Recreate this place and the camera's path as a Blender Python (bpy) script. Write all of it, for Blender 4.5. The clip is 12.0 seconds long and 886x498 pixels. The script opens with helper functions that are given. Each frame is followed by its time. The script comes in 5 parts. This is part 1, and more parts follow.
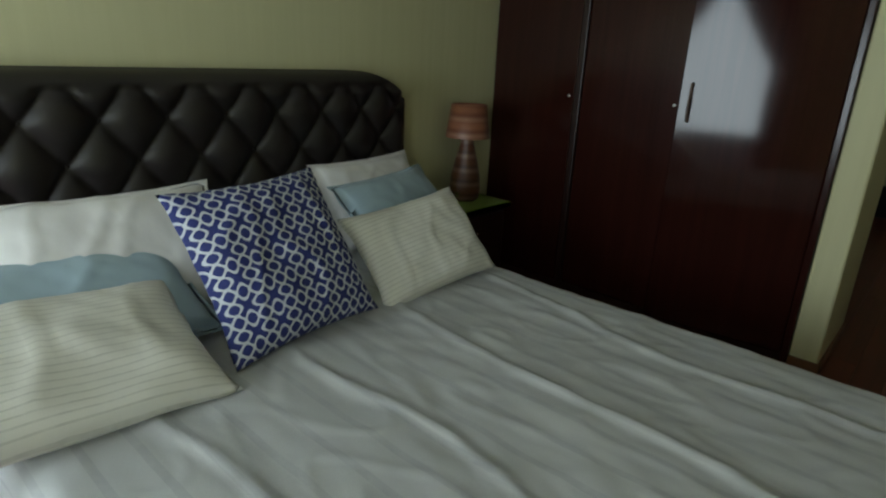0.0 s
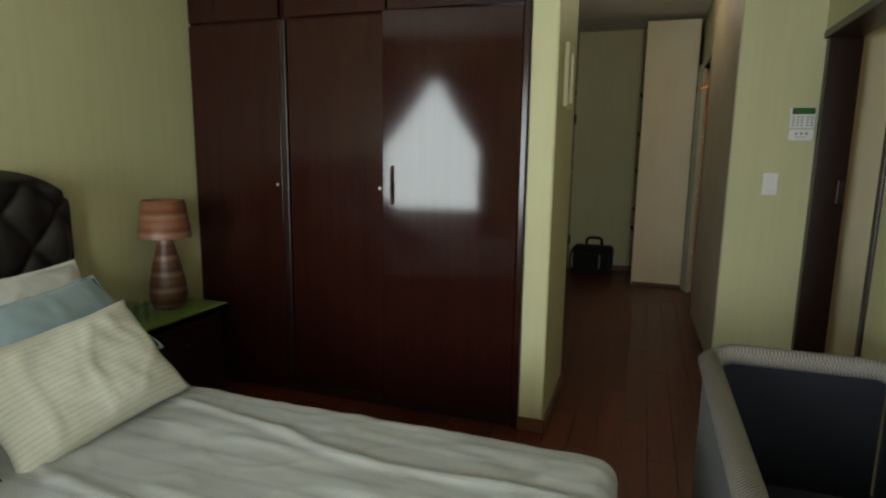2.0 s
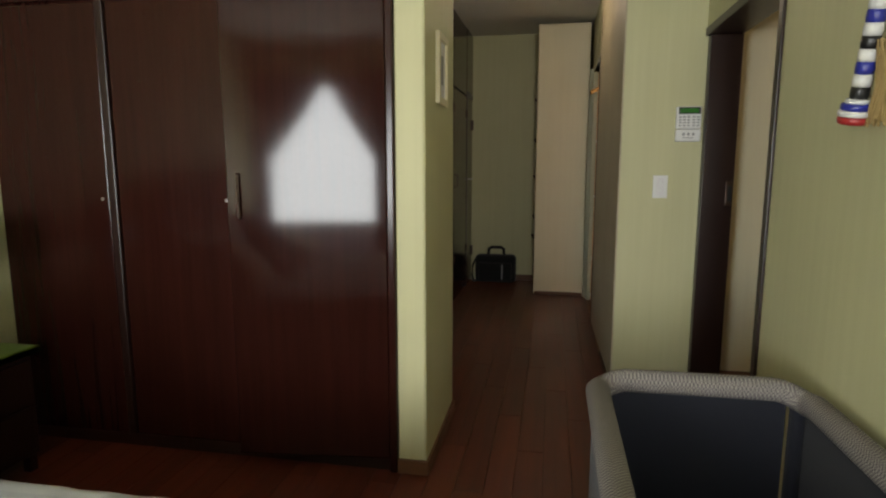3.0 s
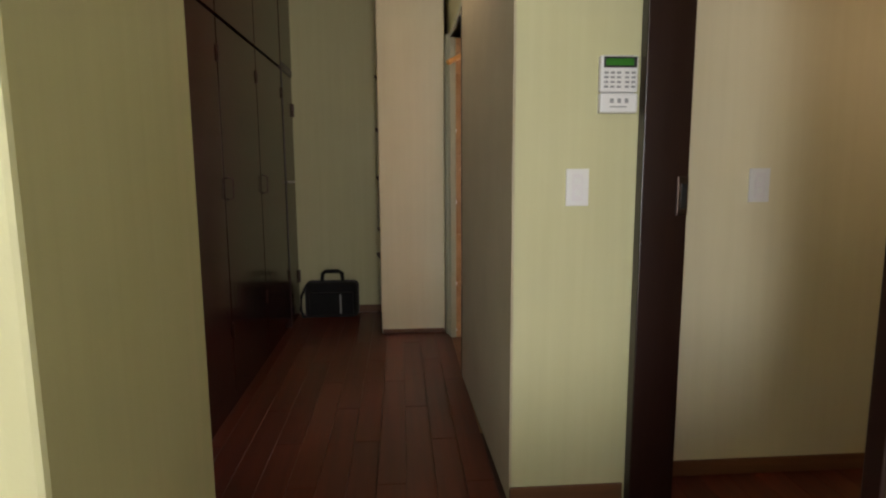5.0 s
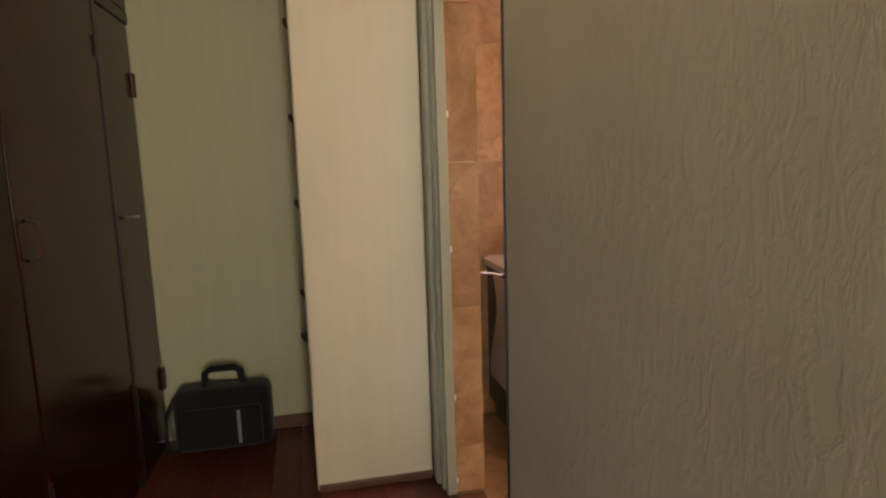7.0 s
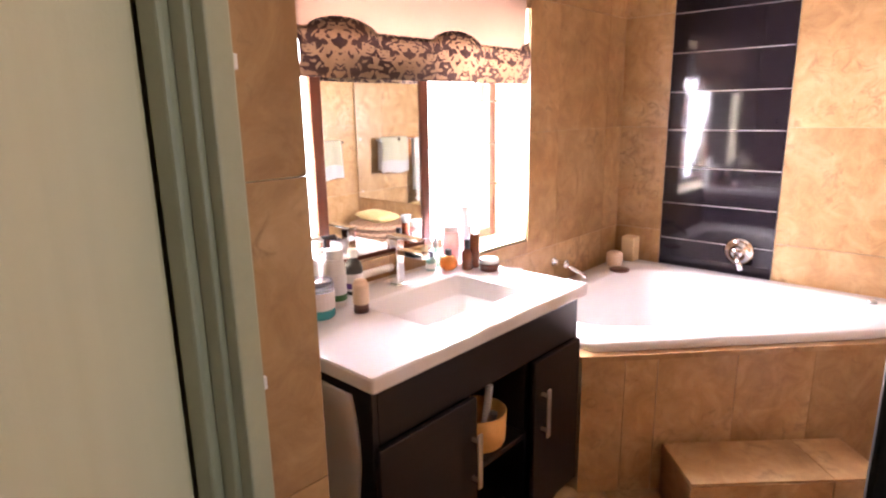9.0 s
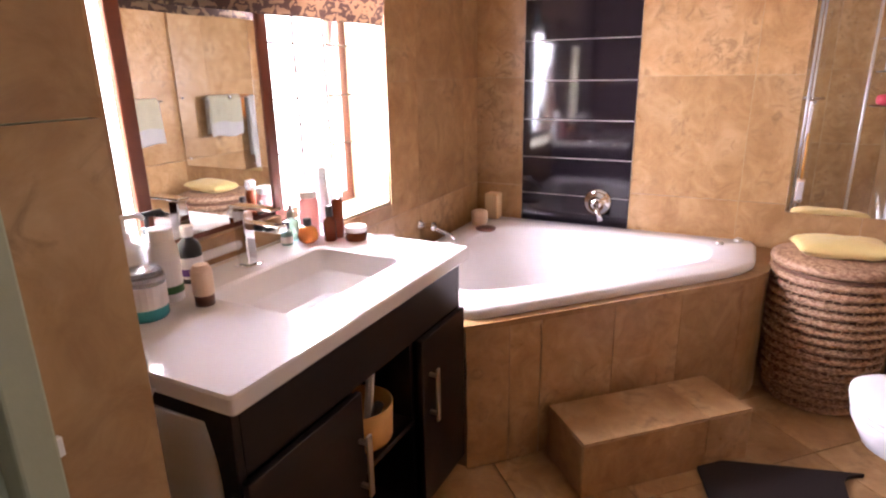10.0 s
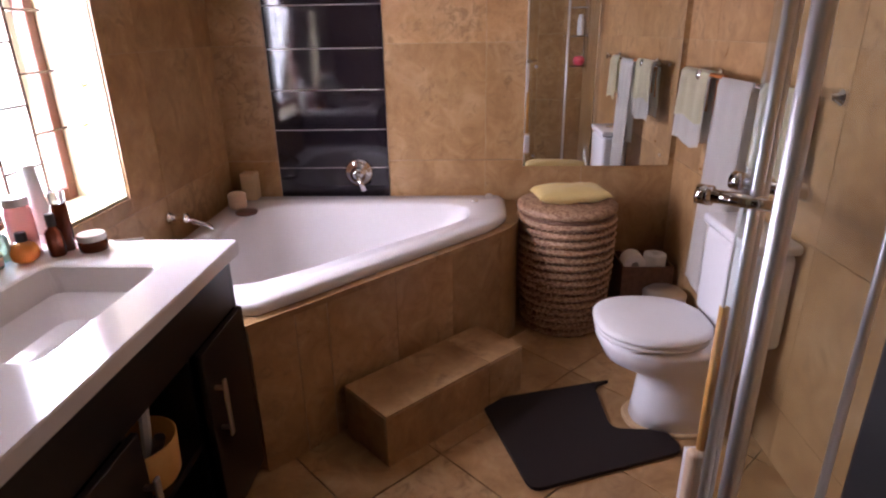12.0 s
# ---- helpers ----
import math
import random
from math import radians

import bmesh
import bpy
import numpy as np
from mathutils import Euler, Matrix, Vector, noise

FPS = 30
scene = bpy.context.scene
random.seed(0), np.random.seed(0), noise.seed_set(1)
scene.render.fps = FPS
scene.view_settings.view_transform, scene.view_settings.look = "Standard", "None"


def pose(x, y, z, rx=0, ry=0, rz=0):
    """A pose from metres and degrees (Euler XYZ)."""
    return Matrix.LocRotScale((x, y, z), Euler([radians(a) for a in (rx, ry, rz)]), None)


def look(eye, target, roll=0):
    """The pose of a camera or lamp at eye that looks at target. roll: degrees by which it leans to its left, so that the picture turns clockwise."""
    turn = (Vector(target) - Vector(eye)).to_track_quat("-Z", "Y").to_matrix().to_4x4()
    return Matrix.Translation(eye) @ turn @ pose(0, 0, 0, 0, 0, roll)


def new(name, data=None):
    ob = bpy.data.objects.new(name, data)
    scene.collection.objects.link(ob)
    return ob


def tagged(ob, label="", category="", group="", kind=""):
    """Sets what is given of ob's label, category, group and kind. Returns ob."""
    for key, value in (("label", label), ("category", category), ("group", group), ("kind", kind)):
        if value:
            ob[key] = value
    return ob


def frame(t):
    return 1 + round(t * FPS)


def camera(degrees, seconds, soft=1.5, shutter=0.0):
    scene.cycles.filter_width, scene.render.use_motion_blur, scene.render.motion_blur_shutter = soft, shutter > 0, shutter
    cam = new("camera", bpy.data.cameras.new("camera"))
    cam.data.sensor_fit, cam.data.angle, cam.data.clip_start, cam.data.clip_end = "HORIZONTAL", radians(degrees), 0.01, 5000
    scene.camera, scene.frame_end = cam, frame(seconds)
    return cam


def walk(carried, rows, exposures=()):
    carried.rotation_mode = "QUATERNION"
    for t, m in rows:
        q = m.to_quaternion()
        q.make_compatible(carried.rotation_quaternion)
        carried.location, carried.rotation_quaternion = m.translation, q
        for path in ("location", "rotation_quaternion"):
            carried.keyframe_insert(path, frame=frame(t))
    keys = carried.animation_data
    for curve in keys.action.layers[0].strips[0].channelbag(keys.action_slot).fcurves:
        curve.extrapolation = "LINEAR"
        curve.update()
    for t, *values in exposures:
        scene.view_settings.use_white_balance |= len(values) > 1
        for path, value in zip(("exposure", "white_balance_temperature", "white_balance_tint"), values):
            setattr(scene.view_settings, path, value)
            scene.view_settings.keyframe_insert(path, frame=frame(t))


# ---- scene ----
cam = camera(74.2, 12.0, soft=2.2)
PATH = [
    (0, (0.416, 0.452, 1.429), (-0.838, 1.874, 0.793), 2.7),
    (0.5, (0.447, 0.519, 1.447), (-0.656, 2.087, 0.875), 2.6),
    (1, (0.476, 0.555, 1.447), (-0.456, 2.258, 0.967), 1.9),
    (1.5, (0.5, 0.628, 1.435), (-0.283, 2.426, 1.04), 1.2),
    (2, (0.522, 0.769, 1.427), (-0.112, 2.637, 1.092), 0.8),
    (2.5, (0.577, 0.989, 1.41), (0.095, 2.907, 1.113), 0.3),
    (3, (0.636, 1.202, 1.392), (0.272, 3.147, 1.097), 0.0),
    (3.5, (0.663, 1.523, 1.371), (0.445, 3.489, 1.074), -0.2),
    (5.5, (0.586, 3.293, 1.319), (0.806, 5.261, 1.042), -0.5),
    (6, (0.556, 3.838, 1.351), (0.827, 5.8, 1.073), -0.8),
    (6.5, (0.545, 4.409, 1.36), (0.848, 6.366, 1.083), -1.1),
    (8.5, (0.458, 6.111, 1.556), (1.613, 7.683, 1.119), -2.0),
    (9, (0.563, 6.342, 1.506), (1.996, 7.66, 1.048), -1.0),
    (9.5, (0.66, 6.47, 1.451), (2.253, 7.569, 0.949), -1.1),
    (10, (0.739, 6.572, 1.443), (2.442, 7.445, 0.86), -1.0),
    (10.5, (0.784, 6.631, 1.443), (2.574, 7.252, 0.802), -1.0),
    (11, (0.784, 6.665, 1.436), (2.629, 7.033, 0.756), -1.0),
    (11.5, (0.774, 6.655, 1.442), (2.638, 6.852, 0.744), -1.1),
    (12, (0.799, 6.649, 1.471), (2.668, 6.736, 0.764), -1.0),
]
walk(cam, [(t, look(e, g, r)) for t, e, g, r in PATH],
     [(0, -1.05, 5800, 10), (1, -0.6, 5950, 10), (2, -0.2, 6250, 12), (2.5, 0.05, 6450, 16), (3.5, 0.35, 6500, 19), (5.5, 0.8, 6550, 25), (6.5, 1.15, 6650, 27),
      (8.5, 1.4, 6500, 26), (9.0, 1.15, 6450, 27), (9.5, 0.8, 6400, 28), (10.5, 0.22, 6250, 29), (12, -0.55, 6150, 29)])

# ---- world, sun, window light ----
world = bpy.data.worlds.new("world")
scene.world = world
world.use_nodes = True
_nt = world.node_tree
_sky = _nt.nodes.new("ShaderNodeTexSky")
_sky.sky_type, _sky.sun_disc = "NISHITA", False
_sky.sun_elevation, _sky.sun_rotation = radians(50), radians(60)
_nt.links.new(_sky.outputs[0], _nt.nodes["Background"].inputs[0])
_nt.nodes["Background"].inputs[1].default_value = 0.15


def lamp(name, kind, energy, m, color=(1, 1, 1), size=(1, 1)):
    d = bpy.data.lights.new(name, kind)
    d.energy, d.color = energy, color
    if kind == "AREA":
        d.shape, d.size, d.size_y = "RECTANGLE", size[0], size[1]
    if kind == "POINT":
        d.shadow_soft_size = size[0]
    ob = new(name, d)
    ob.matrix_world = m
    return ob


sun = lamp("sun", "SUN", 3.0, look((6, 10, 12), (0, 0, 0)), (1, 0.95, 0.86))
sun.data.angle = radians(0.5)
lamp("bathroom_window_daylight", "AREA", 200, look((2.3, 8.24, 1.3), (2.3, 6.5, 0.95)), (0.95, 0.93, 1.0), (1.2, 0.85))
lamp("bedroom_window_daylight", "AREA", 145, look((-1.2, -1.38, 1.48), (-1.2, 3, 1.3)), (0.92, 1.0, 0.95), (1.5, 1.7))
# added fill light in an invented side opening, brightens wall end and keypad wall
lamp("bedroom_side_fill", "AREA", 42, look((1.05, -1.36, 1.5), (0.6, 3, 1.0)), (0.95, 1.0, 0.92), (0.6, 1.2))
lamp("next_room_bulb", "POINT", 3.2, pose(2.75, 4.3, 1.9), (1.0, 0.78, 0.5), (0.08, 0))
# added warm fill without a fitting, brightens the pier and passage walls
lamp("passage_fill", "POINT", 5, pose(0.55, 5.9, 2.6), (1.0, 0.84, 0.58), (0.1, 0))
# weak warm fill added under the bathroom ceiling, no fitting modelled
lamp("bathroom_fill", "POINT", 2.2, pose(2.4, 6.5, 2.55), (1.0, 0.8, 0.58), (0.12, 0))


# ---- materials ----
class Mat:
    """A node material with short ways to make its nodes."""

    def __init__(self, name, rough=0.5, metal=0.0, coat=0.0, ior=1.5):
        self.m = bpy.data.materials.new(name)
        self.m.use_nodes = True
        self.t = self.m.node_tree
        self.b = self.t.nodes["Principled BSDF"]
        self.b.inputs["Roughness"].default_value = rough
        self.b.inputs["Metallic"].default_value = metal
        self.b.inputs["Coat Weight"].default_value = coat
        self.b.inputs["IOR"].default_value = ior
        self.co = self.node("ShaderNodeTexCoord")

    def node(self, kind, **kw):
        n = self.t.nodes.new(kind)
        for k, v in kw.items():
            n.inputs[k.replace("_", " ")].default_value = v
        return n

    def link(self, a, b):
        self.t.links.new(a, b)

    def mapped(self, scale, src="Object"):
        n = self.node("ShaderNodeMapping", Scale=scale)
        self.link(self.co.outputs[src], n.inputs[0])
        return n.outputs[0]

    def noise(self, scale, detail=4.0, rough=0.55, vec=None, distort=0.0):
        n = self.node("ShaderNodeTexNoise", Scale=scale, Detail=detail, Roughness=rough, Distortion=distort)
        self.link(vec if vec is not None else self.co.outputs["Object"], n.inputs["Vector"])
        return n.outputs[0]

    def ramp(self, fac, stops):
        n = self.node("ShaderNodeValToRGB")
        e = n.color_ramp.elements
        while len(e) < len(stops):
            e.new(0.5)
        for i, (p, c) in enumerate(stops):
            e[i].position, e[i].color = p, (*c, 1)
        self.link(fac, n.inputs[0])
        return n.outputs[0]

    def math(self, op, a, b=0.0, c=None):
        n = self.node("ShaderNodeMath")
        n.operation = op
        for i, v in enumerate((a, b) if c is None else (a, b, c)):
            if isinstance(v, (int, float)):
                n.inputs[i].default_value = v
            else:
                self.link(v, n.inputs[i])
        return n.outputs[0]

    def mix(self, fac, a, b, mode="MIX"):
        n = self.node("ShaderNodeMix")
        n.data_type, n.blend_type = "RGBA", mode
        for i, v in ((0, fac), (6, a), (7, b)):
            if isinstance(v, (int, float)):
                n.inputs[i].default_value = v
            elif isinstance(v, tuple):
                n.inputs[i].default_value = (*v, 1)
            else:
                self.link(v, n.inputs[i])
        return n.outputs[2]

    def color(self, v):
        if isinstance(v, tuple):
            self.b.inputs["Base Color"].default_value = (*v, 1)
        else:
            self.link(v, self.b.inputs["Base Color"])
        return self

    def rough(self, v):
        self.link(v, self.b.inputs["Roughness"])

    def bump(self, h, strength=0.2, dist=0.01):
        n = self.node("ShaderNodeBump", Strength=strength, Distance=dist)
        self.link(h, n.inputs["Height"])
        self.link(n.outputs[0], self.b.inputs["Normal"])
        return self


def mottled(name, a, b, scale, rough=0.6, bump=0.1, fine=60, **kw):
    """A surface of one colour with soft variation at two scales and a fine relief."""
    k = Mat(name, rough, **kw)
    n1, n2 = k.noise(scale), k.noise(fine)
    k.color(k.ramp(k.math("ADD", k.math("MULTIPLY", n1, 0.7), k.math("MULTIPLY", n2, 0.3)), [(0.3, a), (0.7, b)]))
    k.bump(n2, bump, 0.004)
    return k.m


def plaster(name, a, b, streak=0.35):
    k = Mat(name, 0.55)
    n1 = k.noise(1.6)
    n2 = k.noise(9, vec=k.mapped((3.0, 3.0, 0.12)))
    n3 = k.noise(140)
    k.color(k.ramp(k.math("ADD", k.math("MULTIPLY", n1, 0.5), k.math("MULTIPLY", n2, 0.5)), [(0.3, a), (0.7, b)]))
    k.bump(k.math("ADD", k.math("MULTIPLY", n2, 0.5), k.math("MULTIPLY", n3, streak)), 0.25, 0.004)
    return k.m


WALL = plaster("green_cream_wall_paint", (0.53, 0.51, 0.29), (0.59, 0.57, 0.34))
CREAM = plaster("cream_wall_paint", (0.70, 0.64, 0.44), (0.76, 0.70, 0.50))
CEIL = mottled("ceiling_paint", (0.68, 0.67, 0.6), (0.74, 0.73, 0.66), 2, 0.8)


# Trowelled relief; the passage's shade on the green paint is put into the colour.
def rough_plaster():
    k = Mat("trowelled_shaded_wall_paint", 0.55)
    n = k.noise(26, 6, 0.6, k.mapped((1.5, 1.5, 0.6)), 0.7)
    k.color(k.ramp(k.noise(3), [(0.3, (0.45, 0.39, 0.25)), (0.7, (0.51, 0.445, 0.295))]))
    k.bump(k.ramp(n, [(0.45, (0, 0, 0)), (0.62, (1, 1, 1))]), 0.25, 0.004)
    return k.m


SHADED_RENDER = rough_plaster()


def wood(name, a, b, rough=0.35, scale=6.0, along="z", coat=0.0, bump=0.06, ior=1.5):
    k = Mat(name, rough, coat=coat, ior=ior)
    s = {"x": (0.25, 6, 6), "y": (6, 0.25, 6), "z": (6, 6, 0.25)}[along]
    info = k.node("ShaderNodeObjectInfo")
    add = k.node("ShaderNodeVectorMath")
    add.operation = "ADD"
    k.link(k.mapped(s), add.inputs[0])
    k.link(info.outputs["Random"], add.inputs[1])
    n = k.noise(scale, 6, 0.6, add.outputs[0], 0.6)
    n2 = k.noise(1.2)
    tone = k.math("ADD", k.math("MULTIPLY", n, 0.7), k.math("ADD", k.math("MULTIPLY", n2, 0.15), k.math("MULTIPLY", info.outputs["Random"], 0.22)))
    k.color(k.ramp(tone, [(0.3, a), (0.75, b)]))
    k.bump(n, bump, 0.002)
    k.rough(k.math("ADD", rough - 0.05, k.math("MULTIPLY", n2, 0.1)))
    return k.m


DOORWOOD = wood("varnished_red_brown_door", (0.021, 0.0055, 0.004), (0.036, 0.0095, 0.0065), 0.17, 5, "z", ior=1.38)
GLOSSDOOR = wood("glossy_red_brown_door", (0.021, 0.0055, 0.004), (0.036, 0.0095, 0.0065), 0.085, 5, "z", bump=0.008, ior=1.4)
DARKFRAME = wood("dark_brown_door_frame", (0.014, 0.005, 0.0035), (0.026, 0.009, 0.006), 0.35, 5)
LAMINATE = wood("red_brown_laminate", (0.06, 0.011, 0.006), (0.15, 0.03, 0.013), 0.34, 4, "y", bump=0.03)
SKIRT = wood("brown_skirting", (0.10, 0.045, 0.02), (0.2, 0.09, 0.045), 0.4, 5, "x")
WINWOOD = wood("reddish_window_frame", (0.10, 0.028, 0.014), (0.18, 0.05, 0.026), 0.4, 5)
VANWOOD = wood("espresso_veneer", (0.006, 0.004, 0.004), (0.011, 0.0075, 0.007), 0.32, 5, "x", ior=1.4)


def travertine(name, a, b, c, rough=0.28):
    k = Mat(name, rough)
    info = k.node("ShaderNodeObjectInfo")
    add = k.node("ShaderNodeVectorMath")
    add.operation = "ADD"
    sc = k.node("ShaderNodeVectorMath")
    sc.operation = "SCALE"
    k.link(info.outputs["Random"], sc.inputs[0])
    sc.inputs[3].default_value = 7.0
    k.link(k.co.outputs["Object"], add.inputs[0])
    k.link(sc.outputs[0], add.inputs[1])
    v = add.outputs[0]
    n1 = k.noise(2.2, 5, 0.6, v, 0.5)
    n2 = k.noise(9, 6, 0.65, v, 1.0)
    n3 = k.noise(13, 4, 0.6, v, 1.6)
    base = k.ramp(k.math("ADD", k.math("MULTIPLY", n1, 0.55), k.math("MULTIPLY", n2, 0.45)), [(0.39, a), (0.51, b), (0.62, c)])
    pit = k.ramp(k.math("MULTIPLY", n3, n1), [(0.30, (0, 0, 0)), (0.40, (1, 1, 1))])
    tint = k.math("ADD", 0.9, k.math("MULTIPLY", info.outputs["Random"], 0.2))
    col = k.mix(k.math("MULTIPLY", pit, 0.6), base, (0.20, 0.11, 0.045))
    vec = k.node("ShaderNodeVectorMath")
    vec.operation = "SCALE"
    k.link(col, vec.inputs[0])
    k.link(tint, vec.inputs[3])
    k.color(vec.outputs[0])
    k.bump(n2, 0.06, 0.003)
    k.rough(k.math("ADD", rough - 0.05, k.math("MULTIPLY", n2, 0.15)))
    return k.m


TRAV = travertine("honey_travertine_tile", (0.29, 0.152, 0.058), (0.40, 0.235, 0.10), (0.49, 0.315, 0.158))
FLOORTILE = travertine("honey_floor_tile", (0.31, 0.17, 0.068), (0.42, 0.255, 0.112), (0.50, 0.335, 0.17), 0.35)
GROUT = mottled("beige_grout", (0.36, 0.27, 0.16), (0.42, 0.32, 0.2), 8, 0.8)
PALEGROUT = mottled("pale_grout", (0.6, 0.56, 0.5), (0.66, 0.62, 0.56), 8, 0.8)
BLACKTILE = mottled("black_gloss_tile", (0.010, 0.008, 0.011), (0.016, 0.012, 0.015), 3, 0.07, 0.01)
ACRYL = mottled("white_acrylic", (0.70, 0.68, 0.67), (0.74, 0.72, 0.71), 2, 0.12, 0.0)
CERAM = mottled("white_ceramic", (0.80, 0.80, 0.82), (0.84, 0.84, 0.86), 2, 0.1, 0.0)
CHROME = Mat("chrome", 0.08, 1.0).color((0.8, 0.8, 0.82)).m
STEEL = Mat("brushed_steel", 0.28, 1.0).color((0.6, 0.58, 0.56)).m
SATIN = Mat("satin_aluminium", 0.42, 1.0).color((0.82, 0.84, 0.88)).m
BRONZE = Mat("dark_bronze", 0.35, 1.0).color((0.10, 0.07, 0.055)).m
MIRROR = Mat("mirror", 0.01, 1.0).color((0.9, 0.92, 0.91)).m
WHITEPL = mottled("white_plastic", (0.74, 0.74, 0.74), (0.78, 0.78, 0.78), 4, 0.35, 0.02)
GREYPL = mottled("grey_plastic", (0.25, 0.26, 0.27), (0.3, 0.31, 0.32), 4, 0.4, 0.02)
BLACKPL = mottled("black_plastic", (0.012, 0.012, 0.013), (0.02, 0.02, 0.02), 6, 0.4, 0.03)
SAGE = mottled("sage_door_frame_paint", (0.34, 0.36, 0.25), (0.40, 0.42, 0.30), 3, 0.4)


def glass(name, tint, rough=0.02, alpha=0.85):
    """A thin clear sheet: mostly see-through, with a gloss on top."""
    k = Mat(name, rough)
    mixn = k.node("ShaderNodeMixShader")
    tr = k.node("ShaderNodeBsdfTransparent")
    gl = k.node("ShaderNodeBsdfGlossy")
    gl.inputs["Roughness"].default_value = rough
    fr = k.node("ShaderNodeLayerWeight", Blend=0.25)
    gloss = k.math("ADD", 0.035, k.math("MULTIPLY", k.math("POWER", fr.outputs[1], 3.0), 0.55))
    tr.inputs[0].default_value = (*tint, 1)
    k.link(gloss, mixn.inputs[0])
    k.link(tr.outputs[0], mixn.inputs[1])
    k.link(gl.outputs[0], mixn.inputs[2])
    k.link(mixn.outputs[0], k.t.nodes["Material Output"].inputs[0])
    return k.m


CLEAR = glass("clear_glass", (0.93, 0.97, 0.97))


def liquid(name, col, rough=0.08, trans=0.6):
    k = Mat(name, rough).color(col)
    k.b.inputs["Transmission Weight"].default_value = trans
    return k.m


AQUA = liquid("aqua_liquid", (0.10, 0.62, 0.75), 0.1, 0.35)
AMBER = liquid("amber_glass", (0.16, 0.035, 0.012), 0.06, 0.3)
PINKL = liquid("pink_bottle", (0.85, 0.42, 0.42), 0.12, 0.3)
TEALL = liquid("pale_teal_bottle", (0.45, 0.75, 0.75), 0.1, 0.5)
ORANGE = liquid("orange_perfume", (0.75, 0.32, 0.06), 0.05, 0.5)
CLEARPL = liquid("clear_plastic", (0.85, 0.9, 0.92), 0.08, 0.8)
NAVYPL = mottled("navy_cap", (0.02, 0.02, 0.06), (0.03, 0.03, 0.08), 4, 0.3, 0.02)
LABELW = mottled("white_label", (0.72, 0.7, 0.72), (0.78, 0.76, 0.78), 5, 0.5, 0.02)
PRINTP = mottled("purple_print", (0.10, 0.04, 0.22), (0.16, 0.06, 0.3), 8, 0.5, 0.02)
GREENP = mottled("green_print", (0.03, 0.12, 0.04), (0.05, 0.18, 0.06), 8, 0.5, 0.02)
BEIGEPL = mottled("beige_plastic", (0.62, 0.45, 0.30), (0.68, 0.5, 0.34), 5, 0.35, 0.02)
BROWNPL = mottled("brown_plastic", (0.09, 0.035, 0.02), (0.12, 0.045, 0.03), 5, 0.35, 0.02)
PINKY = mottled("pink_red_plastic", (0.75, 0.06, 0.12), (0.8, 0.1, 0.16), 5, 0.35, 0.02)


def cloth(name, a, b, weave=420, stripe=None, bump=0.25, soft=2.5):
    """Woven cloth: fine threads, soft variation, and stripes where given as (per metre, colour, share)."""
    k = Mat(name, 0.85)
    n1, n2 = k.noise(soft), k.noise(weave, 2)
    col = k.ramp(k.math("ADD", k.math("MULTIPLY", n1, 0.6), k.math("MULTIPLY", n2, 0.4)), [(0.3, a), (0.7, b)])
    if stripe:
        sep = k.node("ShaderNodeSeparateXYZ")
        k.link(k.co.outputs["UV"], sep.inputs[0])
        f = k.math("FRACT", k.math("MULTIPLY", sep.outputs[1], stripe[0]))
        on = k.math("LESS_THAN", f, stripe[2])
        thread = k.math("MULTIPLY", on, k.noise(30, 3))
        col = k.mix(thread, col, stripe[1])
    k.color(col)
    k.b.inputs["Sheen Weight"].default_value = 0.15
    k.bump(n2, bump, 0.002)
    return k.m


COVER = cloth("pale_slubbed_bedcover", (0.76, 0.77, 0.76), (0.83, 0.84, 0.83), 300, (26, (0.64, 0.65, 0.66), 0.2))
SHAM = cloth("pale_striped_sham", (0.64, 0.63, 0.56), (0.71, 0.70, 0.63), 300, (24, (0.44, 0.43, 0.38), 0.22))
WHITEC = cloth("white_cotton", (0.66, 0.65, 0.63), (0.73, 0.72, 0.70), 500)
BLUEC = cloth("powder_blue_cotton", (0.30, 0.40, 0.46), (0.36, 0.46, 0.52), 500)
NAVY = cloth("navy_mesh", (0.004, 0.005, 0.012), (0.007, 0.009, 0.019), 600)
CREAMT = cloth("cream_towelling", (0.66, 0.62, 0.42), (0.74, 0.70, 0.5), 260, bump=0.8)
WHITET = cloth("white_towelling", (0.70, 0.68, 0.64), (0.78, 0.76, 0.72), 260, bump=0.8)
ORANGET = cloth("orange_towelling", (0.62, 0.22, 0.04), (0.7, 0.28, 0.06), 260, bump=0.8)
YELLOWT = cloth("yellow_towelling", (0.62, 0.46, 0.16), (0.7, 0.55, 0.22), 260, bump=0.8)
BATHMAT = cloth("dark_brown_pile", (0.007, 0.003, 0.0025), (0.015, 0.006, 0.005), 180, bump=1.0)
BATHMAT.node_tree.nodes["Principled BSDF"].inputs["Sheen Weight"].default_value = 0.0
LIME = cloth("lime_green_cloth", (0.24, 0.36, 0.03), (0.3, 0.43, 0.05), 400)
TAUPE = cloth("taupe_blind_cloth", (0.30, 0.21, 0.16), (0.36, 0.26, 0.2), 300)


